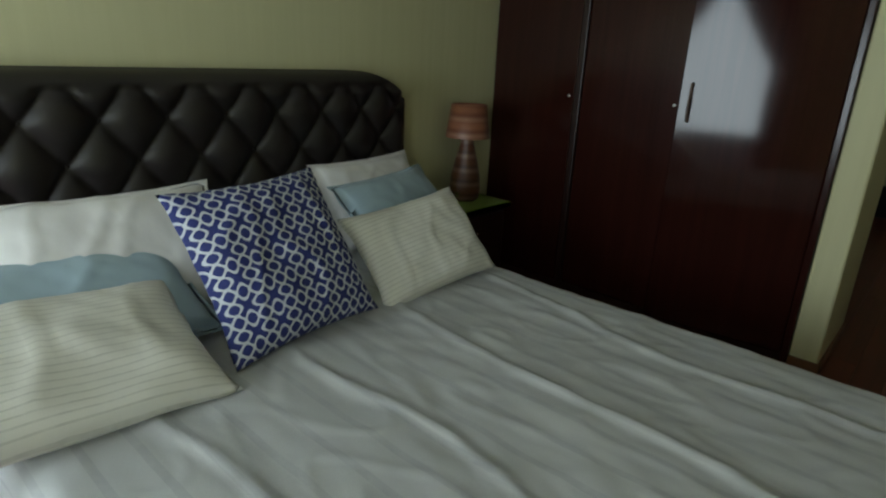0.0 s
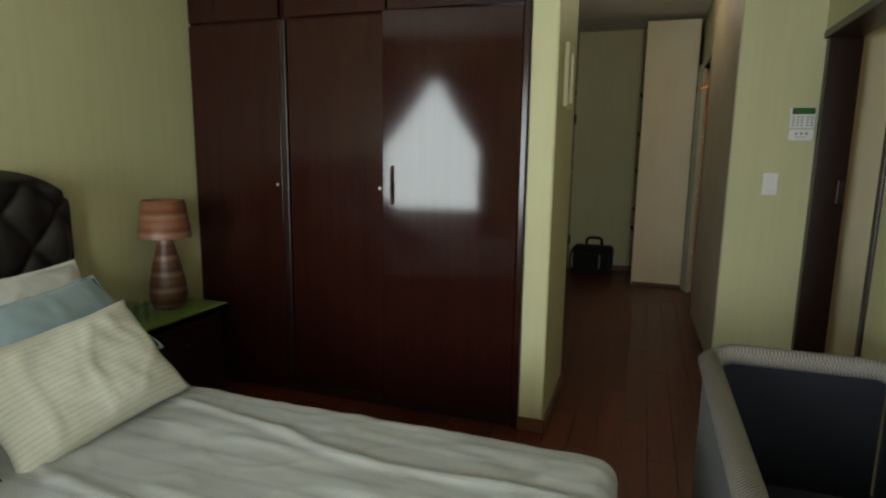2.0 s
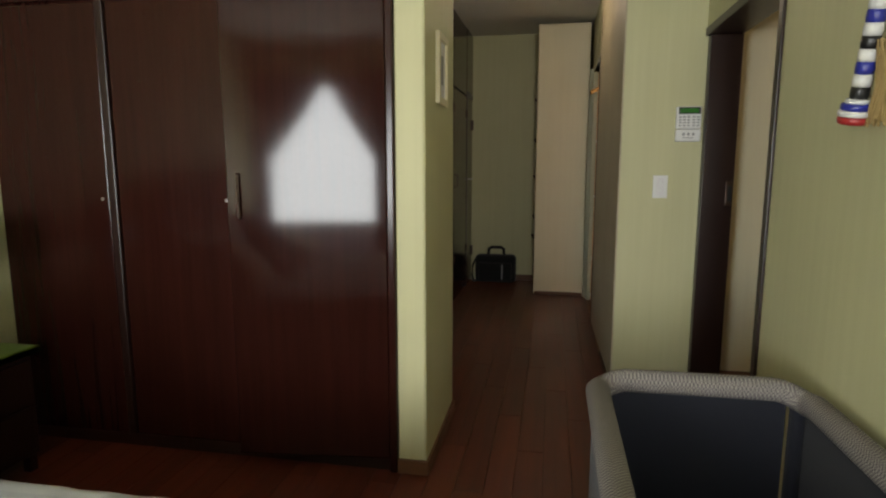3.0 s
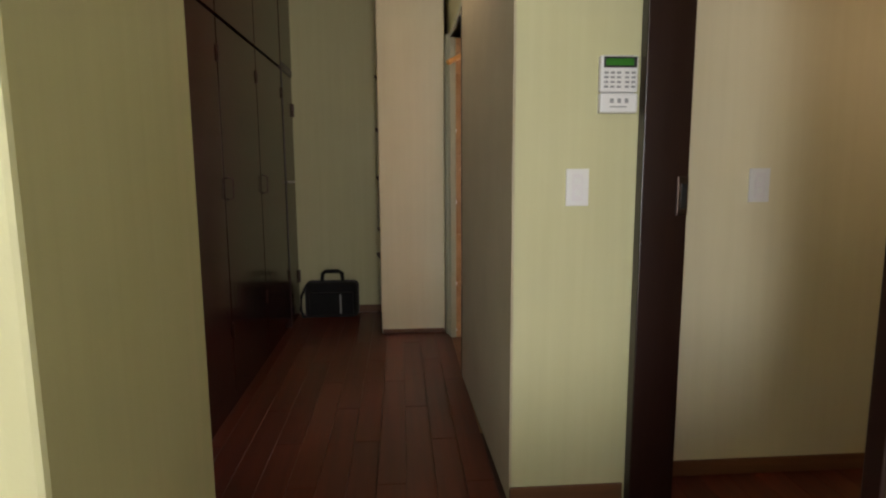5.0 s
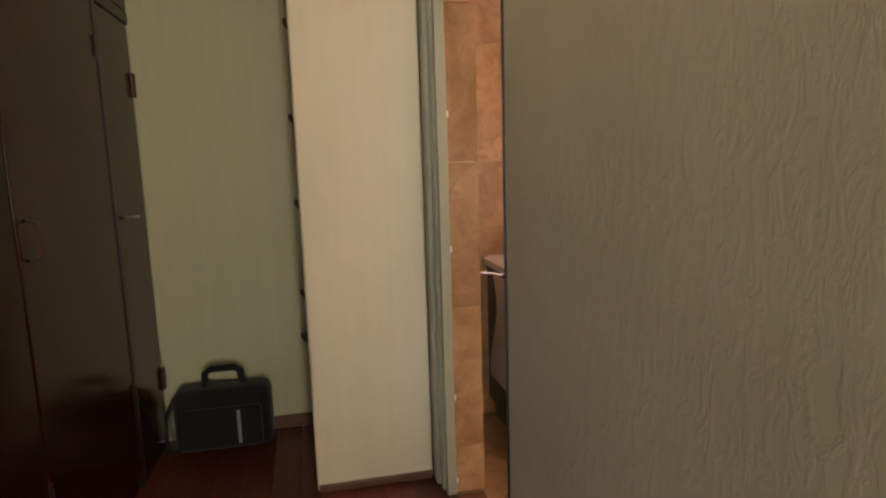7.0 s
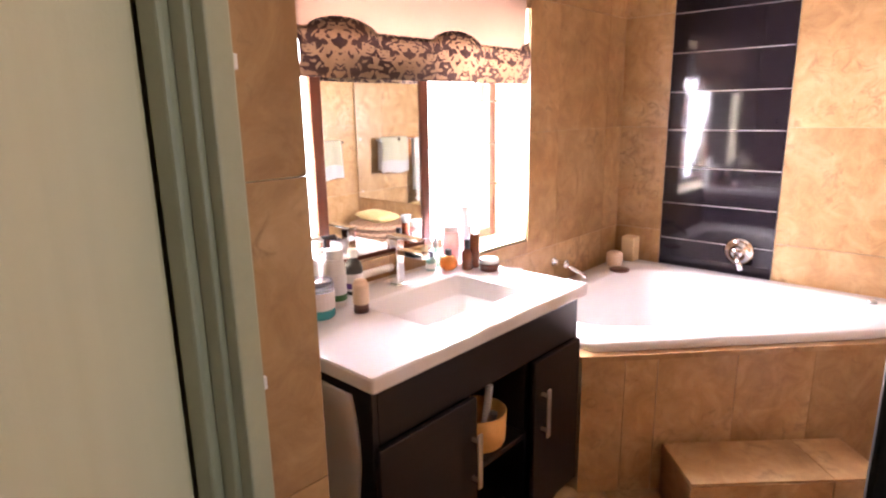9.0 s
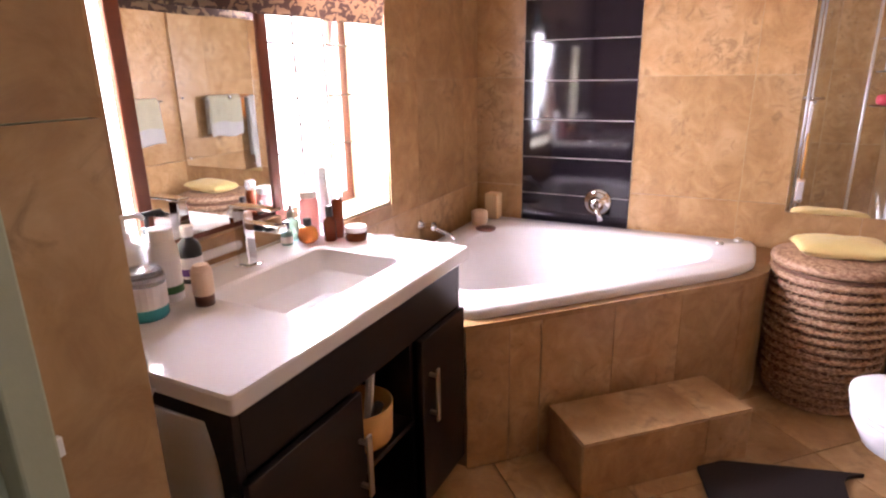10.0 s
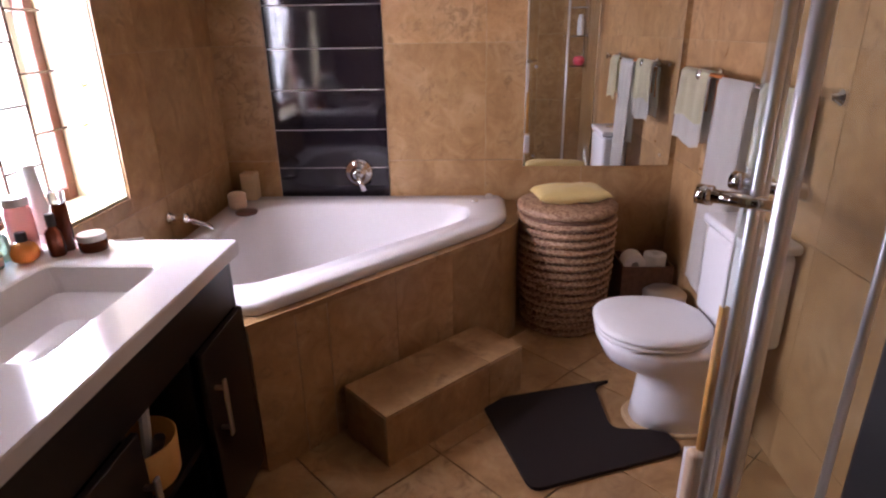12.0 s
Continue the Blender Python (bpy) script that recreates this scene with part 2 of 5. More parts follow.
def lattice_cloth():
    k = Mat("navy_lattice_cloth", 0.8)
    sep = k.node("ShaderNodeSeparateXYZ")
    k.link(k.co.outputs["UV"], sep.inputs[0])

    CELLS = 7.0
    out = None
    for a, b in ((0, 1), (1, 0)):
        across = k.math("SUBTRACT", k.math("FRACT", k.math("MULTIPLY", sep.outputs[a], CELLS)), 0.5)
        wave = k.math("MULTIPLY", k.math("COSINE", k.math("MULTIPLY", sep.outputs[b], 2 * math.pi * CELLS)), 0.27)
        for op in ("ADD", "SUBTRACT"):
            strand = k.math("LESS_THAN", k.math("ABSOLUTE", k.math(op, across, wave)), 0.062)
            out = strand if out is None else k.math("MAXIMUM", out, strand)
    n = k.noise(400, 2)
    blue = k.ramp(n, [(0.3, (0.010, 0.016, 0.10)), (0.7, (0.018, 0.028, 0.15))])
    k.color(k.mix(out, blue, (0.50, 0.52, 0.55)))
    k.bump(k.math("ADD", n, out), 0.2, 0.002)
    return k.m


LATTICE = lattice_cloth()


def damask():
    k = Mat("brown_damask_cloth", 0.8)
    sep = k.node("ShaderNodeSeparateXYZ")
    k.link(k.co.outputs["UV"], sep.inputs[0])
    u = k.math("ABSOLUTE", k.math("SUBTRACT", k.math("FRACT", k.math("MULTIPLY", sep.outputs[0], 4.0)), 0.5))
    comb = k.node("ShaderNodeCombineXYZ")
    k.link(u, comb.inputs[0])
    k.link(k.math("MULTIPLY", sep.outputs[1], 0.62), comb.inputs[1])
    n = k.noise(5.5, 1.5, 0.4, comb.outputs[0], 2.6)
    f = k.ramp(n, [(0.485, (0, 0, 0)), (0.5, (1, 1, 1))])
    k.color(k.mix(f, (0.28, 0.19, 0.125), (0.075, 0.042, 0.038)))
    k.bump(k.noise(300), 0.2, 0.002)
    return k.m


DAMASK = damask()


def checked():
    k = Mat("grey_checked_cloth", 0.85)
    c = k.node("ShaderNodeTexChecker", Scale=1.0)
    c.inputs[1].default_value, c.inputs[2].default_value = (0.30, 0.27, 0.25, 1), (0.10, 0.09, 0.09, 1)
    k.link(k.mapped((170, 170, 170)), c.inputs[0])
    k.color(c.outputs[0])
    k.bump(k.noise(400), 0.3, 0.002)
    return k.m


CHECK = checked()


def leather():
    k = Mat("dark_brown_leather", 0.4)
    v = k.node("ShaderNodeTexVoronoi", Scale=240.0)
    k.link(k.co.outputs["Object"], v.inputs["Vector"])
    k.color(k.ramp(k.noise(5), [(0.3, (0.008, 0.006, 0.0055)), (0.7, (0.016, 0.012, 0.011))]))
    k.bump(v.outputs[0], 0.12, 0.002)
    k.rough(k.math("ADD", 0.30, k.math("MULTIPLY", k.noise(20), 0.16)))
    return k.m


LEATHER = leather()


def banded(name, cols, per):
    """Rings of colour up an object, as on turned striped wood."""
    k = Mat(name, 0.4)
    sep = k.node("ShaderNodeSeparateXYZ")
    k.link(k.co.outputs["Object"], sep.inputs[0])
    f = k.math("FRACT", k.math("MULTIPLY", k.math("ADD", sep.outputs[2], k.math("MULTIPLY", k.noise(14), 0.006)), per))
    n = k.noise(30, vec=k.mapped((1, 1, 6)))
    st = [(i / len(cols), c) for i, c in enumerate(cols)]
    r = k.ramp(f, st)
    k.color(k.mix(k.math("MULTIPLY", n, 0.5), r, (0.05, 0.02, 0.012)))
    k.bump(n, 0.15, 0.003)
    return k.m


LAMPBASE = banded("striped_turned_wood", [(0.10, 0.035, 0.018), (0.26, 0.16, 0.11), (0.06, 0.022, 0.013), (0.12, 0.045, 0.02)], 12)
LAMPSHADE = banded("striped_fibre_shade", [(0.24, 0.075, 0.035), (0.36, 0.19, 0.12), (0.17, 0.05, 0.025), (0.30, 0.12, 0.06)], 11)


def weave_mat():
    k = Mat("pale_woven_cane", 0.6)
    n = k.noise(60, 3, vec=k.mapped((1, 1, 2)))
    k.color(k.ramp(n, [(0.35, (0.20, 0.10, 0.05)), (0.65, (0.48, 0.31, 0.19))]))
    k.bump(n, 0.5, 0.004)
    return k.m


CANE = weave_mat()
DARKCANE = mottled("dark_reed", (0.09, 0.038, 0.02), (0.2, 0.1, 0.055), 40, 0.6, 0.4)
LEDGREEN = mottled("green_display", (0.03, 0.16, 0.02), (0.04, 0.2, 0.03), 4, 0.2, 0.0)
GARDEN = mottled("garden_green", (0.10, 0.13, 0.05), (0.24, 0.24, 0.1), 1.5, 0.9)
PAVE = mottled("sunlit_paving", (0.5, 0.46, 0.4), (0.6, 0.56, 0.5), 2, 0.9)
YELLOWW = mottled("yellow_wood", (0.55, 0.27, 0.06), (0.66, 0.36, 0.1), 12, 0.5)
SOAPW = mottled("cream_wax", (0.55, 0.38, 0.2), (0.62, 0.45, 0.26), 12, 0.5)


# ---- helpers for meshes ----
def finish(name, bm, mat, smooth=False):
    me = bpy.data.meshes.new(name)
    bmesh.ops.recalc_face_normals(bm, faces=bm.faces)
    if smooth:
        for f in bm.faces:
            f.smooth = True
    bm.to_mesh(me)
    bm.free()
    me.materials.append(mat)
    return new(name, me)


def part(name, bm, material, parent, label="", smooth=False):
    ob = finish(name, bm, material, smooth)
    ob.parent = parent
    ob.matrix_parent_inverse = parent.matrix_world.inverted()
    if label:
        ob["label"] = label
    return ob


def thing(name, loc, label, category, group="", rz=0):
    ob = new(name)
    ob.matrix_world = pose(*loc, 0, 0, rz)
    ob.empty_display_size = 0.05
    bpy.context.view_layer.update()
    return tagged(ob, label, category, group)


def structure(name, bm, mat, label="", category="wall", smooth=False):
    return tagged(finish(name, bm, mat, smooth), label, category, kind="structure")


def add_box(bm, lo, hi, bevel=0.0, m=None, seg=2):
    c = [(a + b) / 2 for a, b in zip(lo, hi)]
    s = [abs(b - a) for a, b in zip(lo, hi)]
    r = bmesh.ops.create_cube(bm, size=1, matrix=Matrix.Translation(c) @ Matrix.Diagonal((*s, 1)))
    vs = r["verts"]
    if bevel:
        es = list({e for v in vs for e in v.link_edges})
        g = bmesh.ops.bevel(bm, geom=es, offset=bevel, segments=seg, affect="EDGES", profile=0.5)
        vs = list({v for f in g["faces"] for v in f.verts} | {v for v in vs if v.is_valid})
    if m is not None:
        bmesh.ops.transform(bm, matrix=m, verts=vs)
    return bm


def boxm(lo, hi, bevel=0.0, m=None, seg=2):
    return add_box(bmesh.new(), lo, hi, bevel, m, seg)


def add_lathe(bm, prof, m=Matrix(), n=24, cap=True):
    rings = []
    for r, z in prof:
        rings.append([bm.verts.new(m @ Vector((r * math.cos(2 * math.pi * i / n), r * math.sin(2 * math.pi * i / n), z))) for i in range(n)])
    for a, b in zip(rings, rings[1:]):
        for i in range(n):
            bm.faces.new((a[i], a[(i + 1) % n], b[(i + 1) % n], b[i]))
    if cap:
        bm.faces.new(rings[0][::-1])
        bm.faces.new(rings[-1])
    return bm


def lathe(prof, m=Matrix(), n=24, cap=True):
    return add_lathe(bmesh.new(), prof, m, n, cap)


def add_tube(bm, pts, r, n=10, closed=False):
    pts = [Vector(p) for p in pts]
    rings = []
    k = len(pts)
    up = Vector((0.13, 0.21, 0.97))
    for i, p in enumerate(pts):
        a = pts[(i - 1) % k] if (closed or i) else p
        b = pts[(i + 1) % k] if (closed or i < k - 1) else p
        d = (b - a).normalized()
        s = d.cross(up).normalized()
        t = s.cross(d)
        rings.append([bm.verts.new(p + (s * math.cos(2 * math.pi * j / n) + t * math.sin(2 * math.pi * j / n)) * r) for j in range(n)])
    pairs = list(zip(rings, rings[1:])) + ([(rings[-1], rings[0])] if closed else [])
    for a, b in pairs:
        for j in range(n):
            bm.faces.new((a[j], a[(j + 1) % n], b[(j + 1) % n], b[j]))
    if not closed:
        bm.faces.new(rings[0][::-1])
        bm.faces.new(rings[-1])
    return bm


def tube(pts, r, n=10, closed=False):
    return add_tube(bmesh.new(), pts, r, n, closed)


def rounded(pts, radii, n=6):
    """A closed outline with its corners rounded."""
    out = []
    k = len(pts)
    for i, p in enumerate(pts):
        p, a, b = Vector(p), Vector(pts[i - 1]), Vector(pts[(i + 1) % k])
        r = radii[i] if isinstance(radii, (list, tuple)) else radii
        p0, p1 = p + (a - p).normalized() * r, p + (b - p).normalized() * r
        if r < 1e-4:
            out.append(p)
            continue
        for j in range(n + 1):
            t = j / n
            out.append(p0 * (1 - t) ** 2 + p * 2 * t * (1 - t) + p1 * t * t)
    return out


def prism(outline, z0, z1, bm=None):
    bm = bm or bmesh.new()
    lo = [bm.verts.new((p[0], p[1], z0)) for p in outline]
    hi = [bm.verts.new((p[0], p[1], z1)) for p in outline]
    k = len(lo)
    for i in range(k):
        bm.faces.new((lo[i], lo[(i + 1) % k], hi[(i + 1) % k], hi[i]))
    bm.faces.new(lo[::-1])
    bm.faces.new(hi)
    return bm


def loft(rings, bm=None, cap0=False, cap1=True):
    bm = bm or bmesh.new()
    rs = [[bm.verts.new(p) for p in r] for r in rings]
    k = len(rs[0])
    for a, b in zip(rs, rs[1:]):
        for i in range(k):
            bm.faces.new((a[i], a[(i + 1) % k], b[(i + 1) % k], b[i]))
    if cap0:
        bm.faces.new(rs[0][::-1])
    if cap1:
        bm.faces.new(rs[-1])
    return bm


def sheet(nu, nv, fn, thick=0.0):
    """A grid of fn(u, v) with UVs; with a thickness it has a back and edges."""
    bm = bmesh.new()
    uv = bm.loops.layers.uv.new("UVMap")
    g = [[bm.verts.new(fn(i / nu, j / nv)) for j in range(nv + 1)] for i in range(nu + 1)]
    for i in range(nu):
        for j in range(nv):
            f = bm.faces.new((g[i][j], g[i + 1][j], g[i + 1][j + 1], g[i][j + 1]))
            for lp, (a, b) in zip(f.loops, ((i, j), (i + 1, j), (i + 1, j + 1), (i, j + 1))):
                lp[uv].uv = (a / nu, b / nv)
    if thick:
        bmesh.ops.solidify(bm, geom=bm.faces[:], thickness=thick)
    return bm


def wall_bm(axis, at, thick, a0, a1, z0, z1, holes=()):
    """A wall across axis ('x' or 'y') from at to at + thick, with holes (a0, a1, z0, z1) through it."""
    bm = bmesh.new()
    cuts = sorted({a0, a1, *[h[0] for h in holes], *[h[1] for h in holes]})
    for p, q in zip(cuts, cuts[1:]):
        spans = [(z0, z1)]
        for h in holes:
            if h[0] <= p + 1e-6 and h[1] >= q - 1e-6:
                nxt = []
                for s, e in spans:
                    if h[2] > s:
                        nxt.append((s, min(e, h[2])))
                    if h[3] < e:
                        nxt.append((max(s, h[3]), e))
                spans = [w for w in nxt if w[1] - w[0] > 1e-4]
        for s, e in spans:
            if axis == "x":
                add_box(bm, (at, p, s), (at + thick, q, e))
            else:
                add_box(bm, (p, at, s), (q, at + thick, e))
    bmesh.ops.remove_doubles(bm, verts=bm.verts[:], dist=1e-5)
    return bm


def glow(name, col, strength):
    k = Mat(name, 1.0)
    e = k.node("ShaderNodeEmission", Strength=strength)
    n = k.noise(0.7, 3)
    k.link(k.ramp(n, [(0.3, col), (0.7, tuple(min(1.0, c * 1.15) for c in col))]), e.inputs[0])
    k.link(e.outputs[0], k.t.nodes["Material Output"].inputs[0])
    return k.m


# emissive sheet that stands in for the blown-out daylight outside the window
DAYGLOW = glow("glowing_daylight_backdrop", (0.87, 0.88, 0.85), 7.0)

# ---- setting: walls, floors, ceilings ----
LX, WY, RX, KY, CX, H = -2.0, 3.6, 1.48, 4.92, 1.005, 2.8
EX0, EX1 = -0.018, 0.112   # wall end beside the wardrobe
SY = -1.3           # wall behind the bed's foot, with the garden door
BX0, BX1, BY0, BY1 = 1.15, 3.9, 5.56, 7.96   # bathroom inside
DY0, DY1 = 6.336, 7.22                        # bathroom doorway
EY = 8.08           # end of the corridor
structure("wall_headboard", wall_bm("x", LX - 0.2, 0.2, SY - 0.2, WY + 0.7, 0, H), WALL, "pale green painted plaster wall behind the headboard")
# the second, smaller hole is invented to let the side fill light in
structure("wall_garden_door", wall_bm("y", SY - 0.2, 0.2, LX, RX + 0.17, 0, H, [(-1.95, -0.45, 0.02, 2.3), (0.72, 1.38, 0.9, 2.1)]), WALL, "pale green painted wall with a garden door opening")
structure("backdrop", boxm((-0.5, 9.6, -0.1), (5.5, 9.65, 4.2)), DAYGLOW, "glowing sheet standing in for overexposed daylight beyond the bathroom window", "backdrop")
structure("wall_bedroom_side", wall_bm("x", RX, 0.17, SY, KY, 0, H, [(3.74, 4.9195, 0, 2.1)]), WALL, "pale green painted wall beside the travel cot with a doorway")
structure("wall_keypad", wall_bm("y", KY, 0.14, 1.035, RX + 0.17, 0, H), WALL, "pale green painted wall with a light switch and alarm keypad")
structure("wall_wardrobe_end", boxm((EX0, WY, 0), (EX1, 4.30, H), 0.012), WALL, "narrow pale green wall end between wardrobe and passage")
structure("wall_passage", wall_bm("x", CX, BX0 - CX, DY0 - 0.002, EY, 0, H, [(DY0, DY1, 0, 2.25)]), WALL, "painted plaster passage wall with the bathroom doorway")
structure("wall_passage_end", wall_bm("y", EY, 0.15, -0.7, CX, 0, H), WALL, "pale painted wall closing the passage")
structure("wall_passage_pier", boxm((0.453, 7.366, 0), (0.964, EY, 2.745), 0.01), CREAM, "cream painted pier beside the bathroom doorway")
structure("wall_bathroom_window", wall_bm("y", BY1, 0.3, BX0, BX1 + 0.2, 0, H, [(1.66, 2.93, 0.88, 1.95)]), GROUT, "bathroom outer wall with the window opening")
structure("wall_bathroom_back", wall_bm("x", BX1, 0.2, BY0 - 0.2, BY1, 0, H), GROUT, "bathroom back wall behind the bath")
structure("wall_bathroom_towels", wall_bm("y", BY0 - 0.2, 0.2, BX0, BX1, 0, H), GROUT, "bathroom wall behind toilet and shower")
structure("wall_next_room", wall_bm("y", 5.07, 0.12, RX + 0.17, 4.3, 0, H), CREAM, "cream wall of the next room seen through the doorway")
structure("wall_next_room_far", wall_bm("x", 3.3, 0.1, SY, 5.07, 0, H), CREAM, "cream wall closing the next room")
structure("wall_next_room_side", wall_bm("y", 2.4, 0.1, RX + 0.17, 3.3, 0, H), CREAM, "cream wall closing the next room behind")
structure("wall_passage_cupboards", wall_bm("x", -0.75, 0.1, 4.4, EY, 0, H), WALL, "wall behind the passage cupboards")
structure("wall_wardrobe_back", wall_bm("y", 4.25, 0.1, LX, -0.65, 0, H), WALL, "wall behind the bedroom wardrobe")
structure("ceiling", boxm((LX - 0.2, SY - 0.2, H), (BX1 + 0.2, 8.4, H + 0.15)), CEIL, "off-white painted ceiling", "ceiling")
structure("ground", boxm((-60, -60, -0.3), (60, 60, -0.12)), PAVE, "sunlit paving and garden ground outside", "ground")
structure("garden_hedge", boxm((-14, -9.2, -0.12), (12, -8.0, 1.0)), GARDEN, "green garden hedge beyond the garden door", "hedge")


def trim(name, lo, hi, mat, label, cat="trim", bevel=0.004):
    return structure(name, boxm(lo, hi, bevel), mat, label, cat)


for lo, hi in (((EX1, WY + 0.001, 0), (EX1 + 0.012, 4.30, 0.07)), ((EX0, WY - 0.012, 0), (EX1 + 0.012, WY, 0.07)), ((1.026, KY - 0.013, 0), (RX, KY, 0.07)),
               ((0.463, 7.352, 0), (0.958, 7.366, 0.035)), ((-0.25, EY - 0.012, 0), (0.46, EY, 0.07)),
               ((RX - 0.012, SY, 0), (RX, 3.70, 0.07)), ((RX + 0.17, 5.058, 0), (3.3, 5.07, 0.07)), ((LX, SY, 0), (LX + 0.012, 0.6, 0.07))):
    trim("baseboard", lo, hi, SKIRT, "thin brown wooden skirting board", "baseboard")


# doorway to the next room
def door_frame(name, label, axis_boxes, mat):
    ob = tagged(new(name), label, "door frame", kind="structure")
    for i, (lo, hi) in enumerate(axis_boxes):
        part(("jamb", "jamb", "head")[min(i, 2)], boxm(lo, hi, 0.004), mat, ob)
    return ob


fr = door_frame("door_1", "dark brown wooden door frame, doorway open", [((RX + 0.008, 4.86, 0), (RX + 0.182, 4.918, 2.1)), ((RX - 0.012, 3.71, 0), (RX + 0.182, 3.755, 2.1)),
                ((RX - 0.012, 3.71, 2.1), (RX + 0.182, 4.905, 2.145))], DARKFRAME)
plate = part("strike_plate", boxm((RX + 0.138, 4.848, 1.14), (RX + 0.178, 4.859, 1.28), 0.003), BRONZE, fr, "dark metal strike plate")
part("latch_hole", boxm((RX + 0.150, 4.845, 1.165), (RX + 0.170, 4.8475, 1.255), 0.001), BLACKPL, plate)
fr2 = door_frame("door_2", "sage painted bathroom door frame, doorway open", [((CX - 0.012, 7.195, 0), (CX + 0.03, 7.235, 2.25)), ((CX - 0.012, DY0 + 0.018, 0), (CX + 0.155, DY0 + 0.03, 2.25)),
                 ((CX - 0.012, DY0, 2.25), (CX + 0.182, 7.235, 2.29))], SAGE)
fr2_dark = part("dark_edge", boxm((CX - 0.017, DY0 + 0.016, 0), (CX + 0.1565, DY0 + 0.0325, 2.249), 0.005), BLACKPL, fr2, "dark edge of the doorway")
part("stop", boxm((CX - 0.022, 7.236, 0), (CX - 0.0005, 7.289, 2.29), 0.006), SAGE, fr2)
part("stop", boxm((CX - 0.039, 7.29, 0), (CX - 0.001, 7.365, 2.29), 0.008), SAGE, fr2)
structure("wall_rough_render", prism([(1.026, KY - 0.001), (0.992, DY0 + 0.0155), (BX0, DY0 + 0.0155), (BX0, KY + 0.142), (1.034, KY + 0.142), (1.034, KY - 0.001)], 0, H), SHADED_RENDER, "rough trowelled painted render, coloured as in shade, between bedroom and bathroom doorway", "wall")


# ---- fitted wardrobe ----
def wardrobe():
    w = thing("wardrobe", (-1.0, WY + 0.3, 0), "built-in glossy red-brown wooden wardrobe along the wall", "wardrobe")
    part("carcass", boxm((LX, WY + 0.03, 0), (-0.020, WY + 0.6, H), 0.002), DOORWOOD, w)
    part("plinth", boxm((LX, WY + 0.012, 0.0), (-0.03, WY + 0.028, 0.06)), DARKFRAME, w)
    part("side_post", boxm((-0.054, WY - 0.012, 0), (-0.020, WY + 0.028, H), 0.006), DOORWOOD, w)
    xs = [(-1.985, -1.395), (-1.345, -0.765), (-0.752, -0.058)]
    for i, (a, b) in enumerate(xs):
        bm = boxm((a - b, -0.022, 0), (0, 0, 2.03), 0.004)
        d = part("door", bm, GLOSSDOOR if i == 2 else DOORWOOD, w, "tall glossy red-brown wardrobe door" if i == 2 else "")
        d.matrix_world = pose(b, WY + (0.024 if i < 2 else 0.016), 0.065, 0, 0, 6.3 if i == 2 else (-0.6 if i else 0.4))
        u = part("upper_door", boxm((a, WY, 2.11), (b, WY + 0.024, H - 0.03), 0.004), DOORWOOD, w)
        kn = part("keyhole", lathe([(0.008, 0), (0.008, 0.003), (0.004, 0.004)], pose((a + 0.03) if i == 2 else (b - 0.03), WY - 0.002, 1.22, 90), 12), STEEL, w)
    part("divider", boxm((-1.39, WY - 0.004, 0.06), (-1.35, WY + 0.03, 2.1), 0.006), DARKFRAME, w)
    # bent handle of the glossy door
    hx, hy = -0.69, WY - 0.087
    hd = part("handle", tube([(hx, hy + 0.035, 1.345), (hx, hy, 1.335), (hx, hy - 0.006, 1.25), (hx, hy, 1.155), (hx, hy + 0.035, 1.145)], 0.008, 10), BRONZE, w, "dark bronze bow handle")
    part("handle_foot", lathe([(0.016, 0), (0.014, 0.006), (0.008, 0.008)], pose(hx, hy + 0.038, 1.345, 90), 12), BRONZE, w)
    part("handle_foot", lathe([(0.016, 0), (0.014, 0.006), (0.008, 0.008)], pose(hx, hy + 0.038, 1.145, 90), 12), BRONZE, w)
    return w


wardrobe()


def passage_cupboard():
    w = thing("passage_cupboard", (-0.45, 6.0, 0), "dark glossy built-in cupboard lining the passage", "cupboard")
    part("carcass", boxm((-0.65, 4.31, 0), (-0.325, 7.60, H)), DOORWOOD, w)
    for i in range(4):
        a = 4.32 + i * 0.82
        part("door", boxm((-0.324, a, 0.08), (-0.302, a + 0.808, 2.08), 0.004), DOORWOOD, w)
        part("upper_door", boxm((-0.324, a, 2.1), (-0.302, a + 0.808, H - 0.02), 0.004), DOORWOOD, w)
        for z in (0.45, 1.9):
            part("hinge", tube([(-0.297, a + 0.81, z - 0.04), (-0.297, a + 0.81, z + 0.04)], 0.007, 8), BRONZE, w)
        h = part("handle", tube([(-0.30, a + 0.06, 1.15), (-0.275, a + 0.06, 1.16), (-0.275, a + 0.06, 1.26), (-0.30, a + 0.06, 1.27)], 0.006, 8), BRONZE, w)
    return w


passage_cupboard()
cd = thing("passage_door", (-0.31, 7.9, 0), "dark brown narrow closed door with dark hinges", "door")
part("leaf", boxm((-0.34, 7.64, 0.01), (-0.302, 8.05, 2.08), 0.004), DOORWOOD, cd)
part("frame", boxm((-0.36, 7.602, 0), (-0.298, 7.637, 2.14), 0.004), DARKFRAME, cd)
part("frame", boxm((-0.36, 7.639, 2.085), (-0.298, 8.07, 2.14), 0.004), DARKFRAME, cd)
part("panel", boxm((-0.4, 7.61, 2.145), (-0.30, 8.07, H - 0.01)), DOORWOOD, cd)
for z in (0.3, 1.75):
    part("hinge", boxm((-0.301, 8.015, z), (-0.286, 8.052, z + 0.11), 0.003), BRONZE, cd)
part("handle", tube([(-0.301, 7.72, 1.2), (-0.27, 7.72, 1.2), (-0.265, 7.73, 1.2), (-0.265, 7.80, 1.2)], 0.008, 8), STEEL, cd)


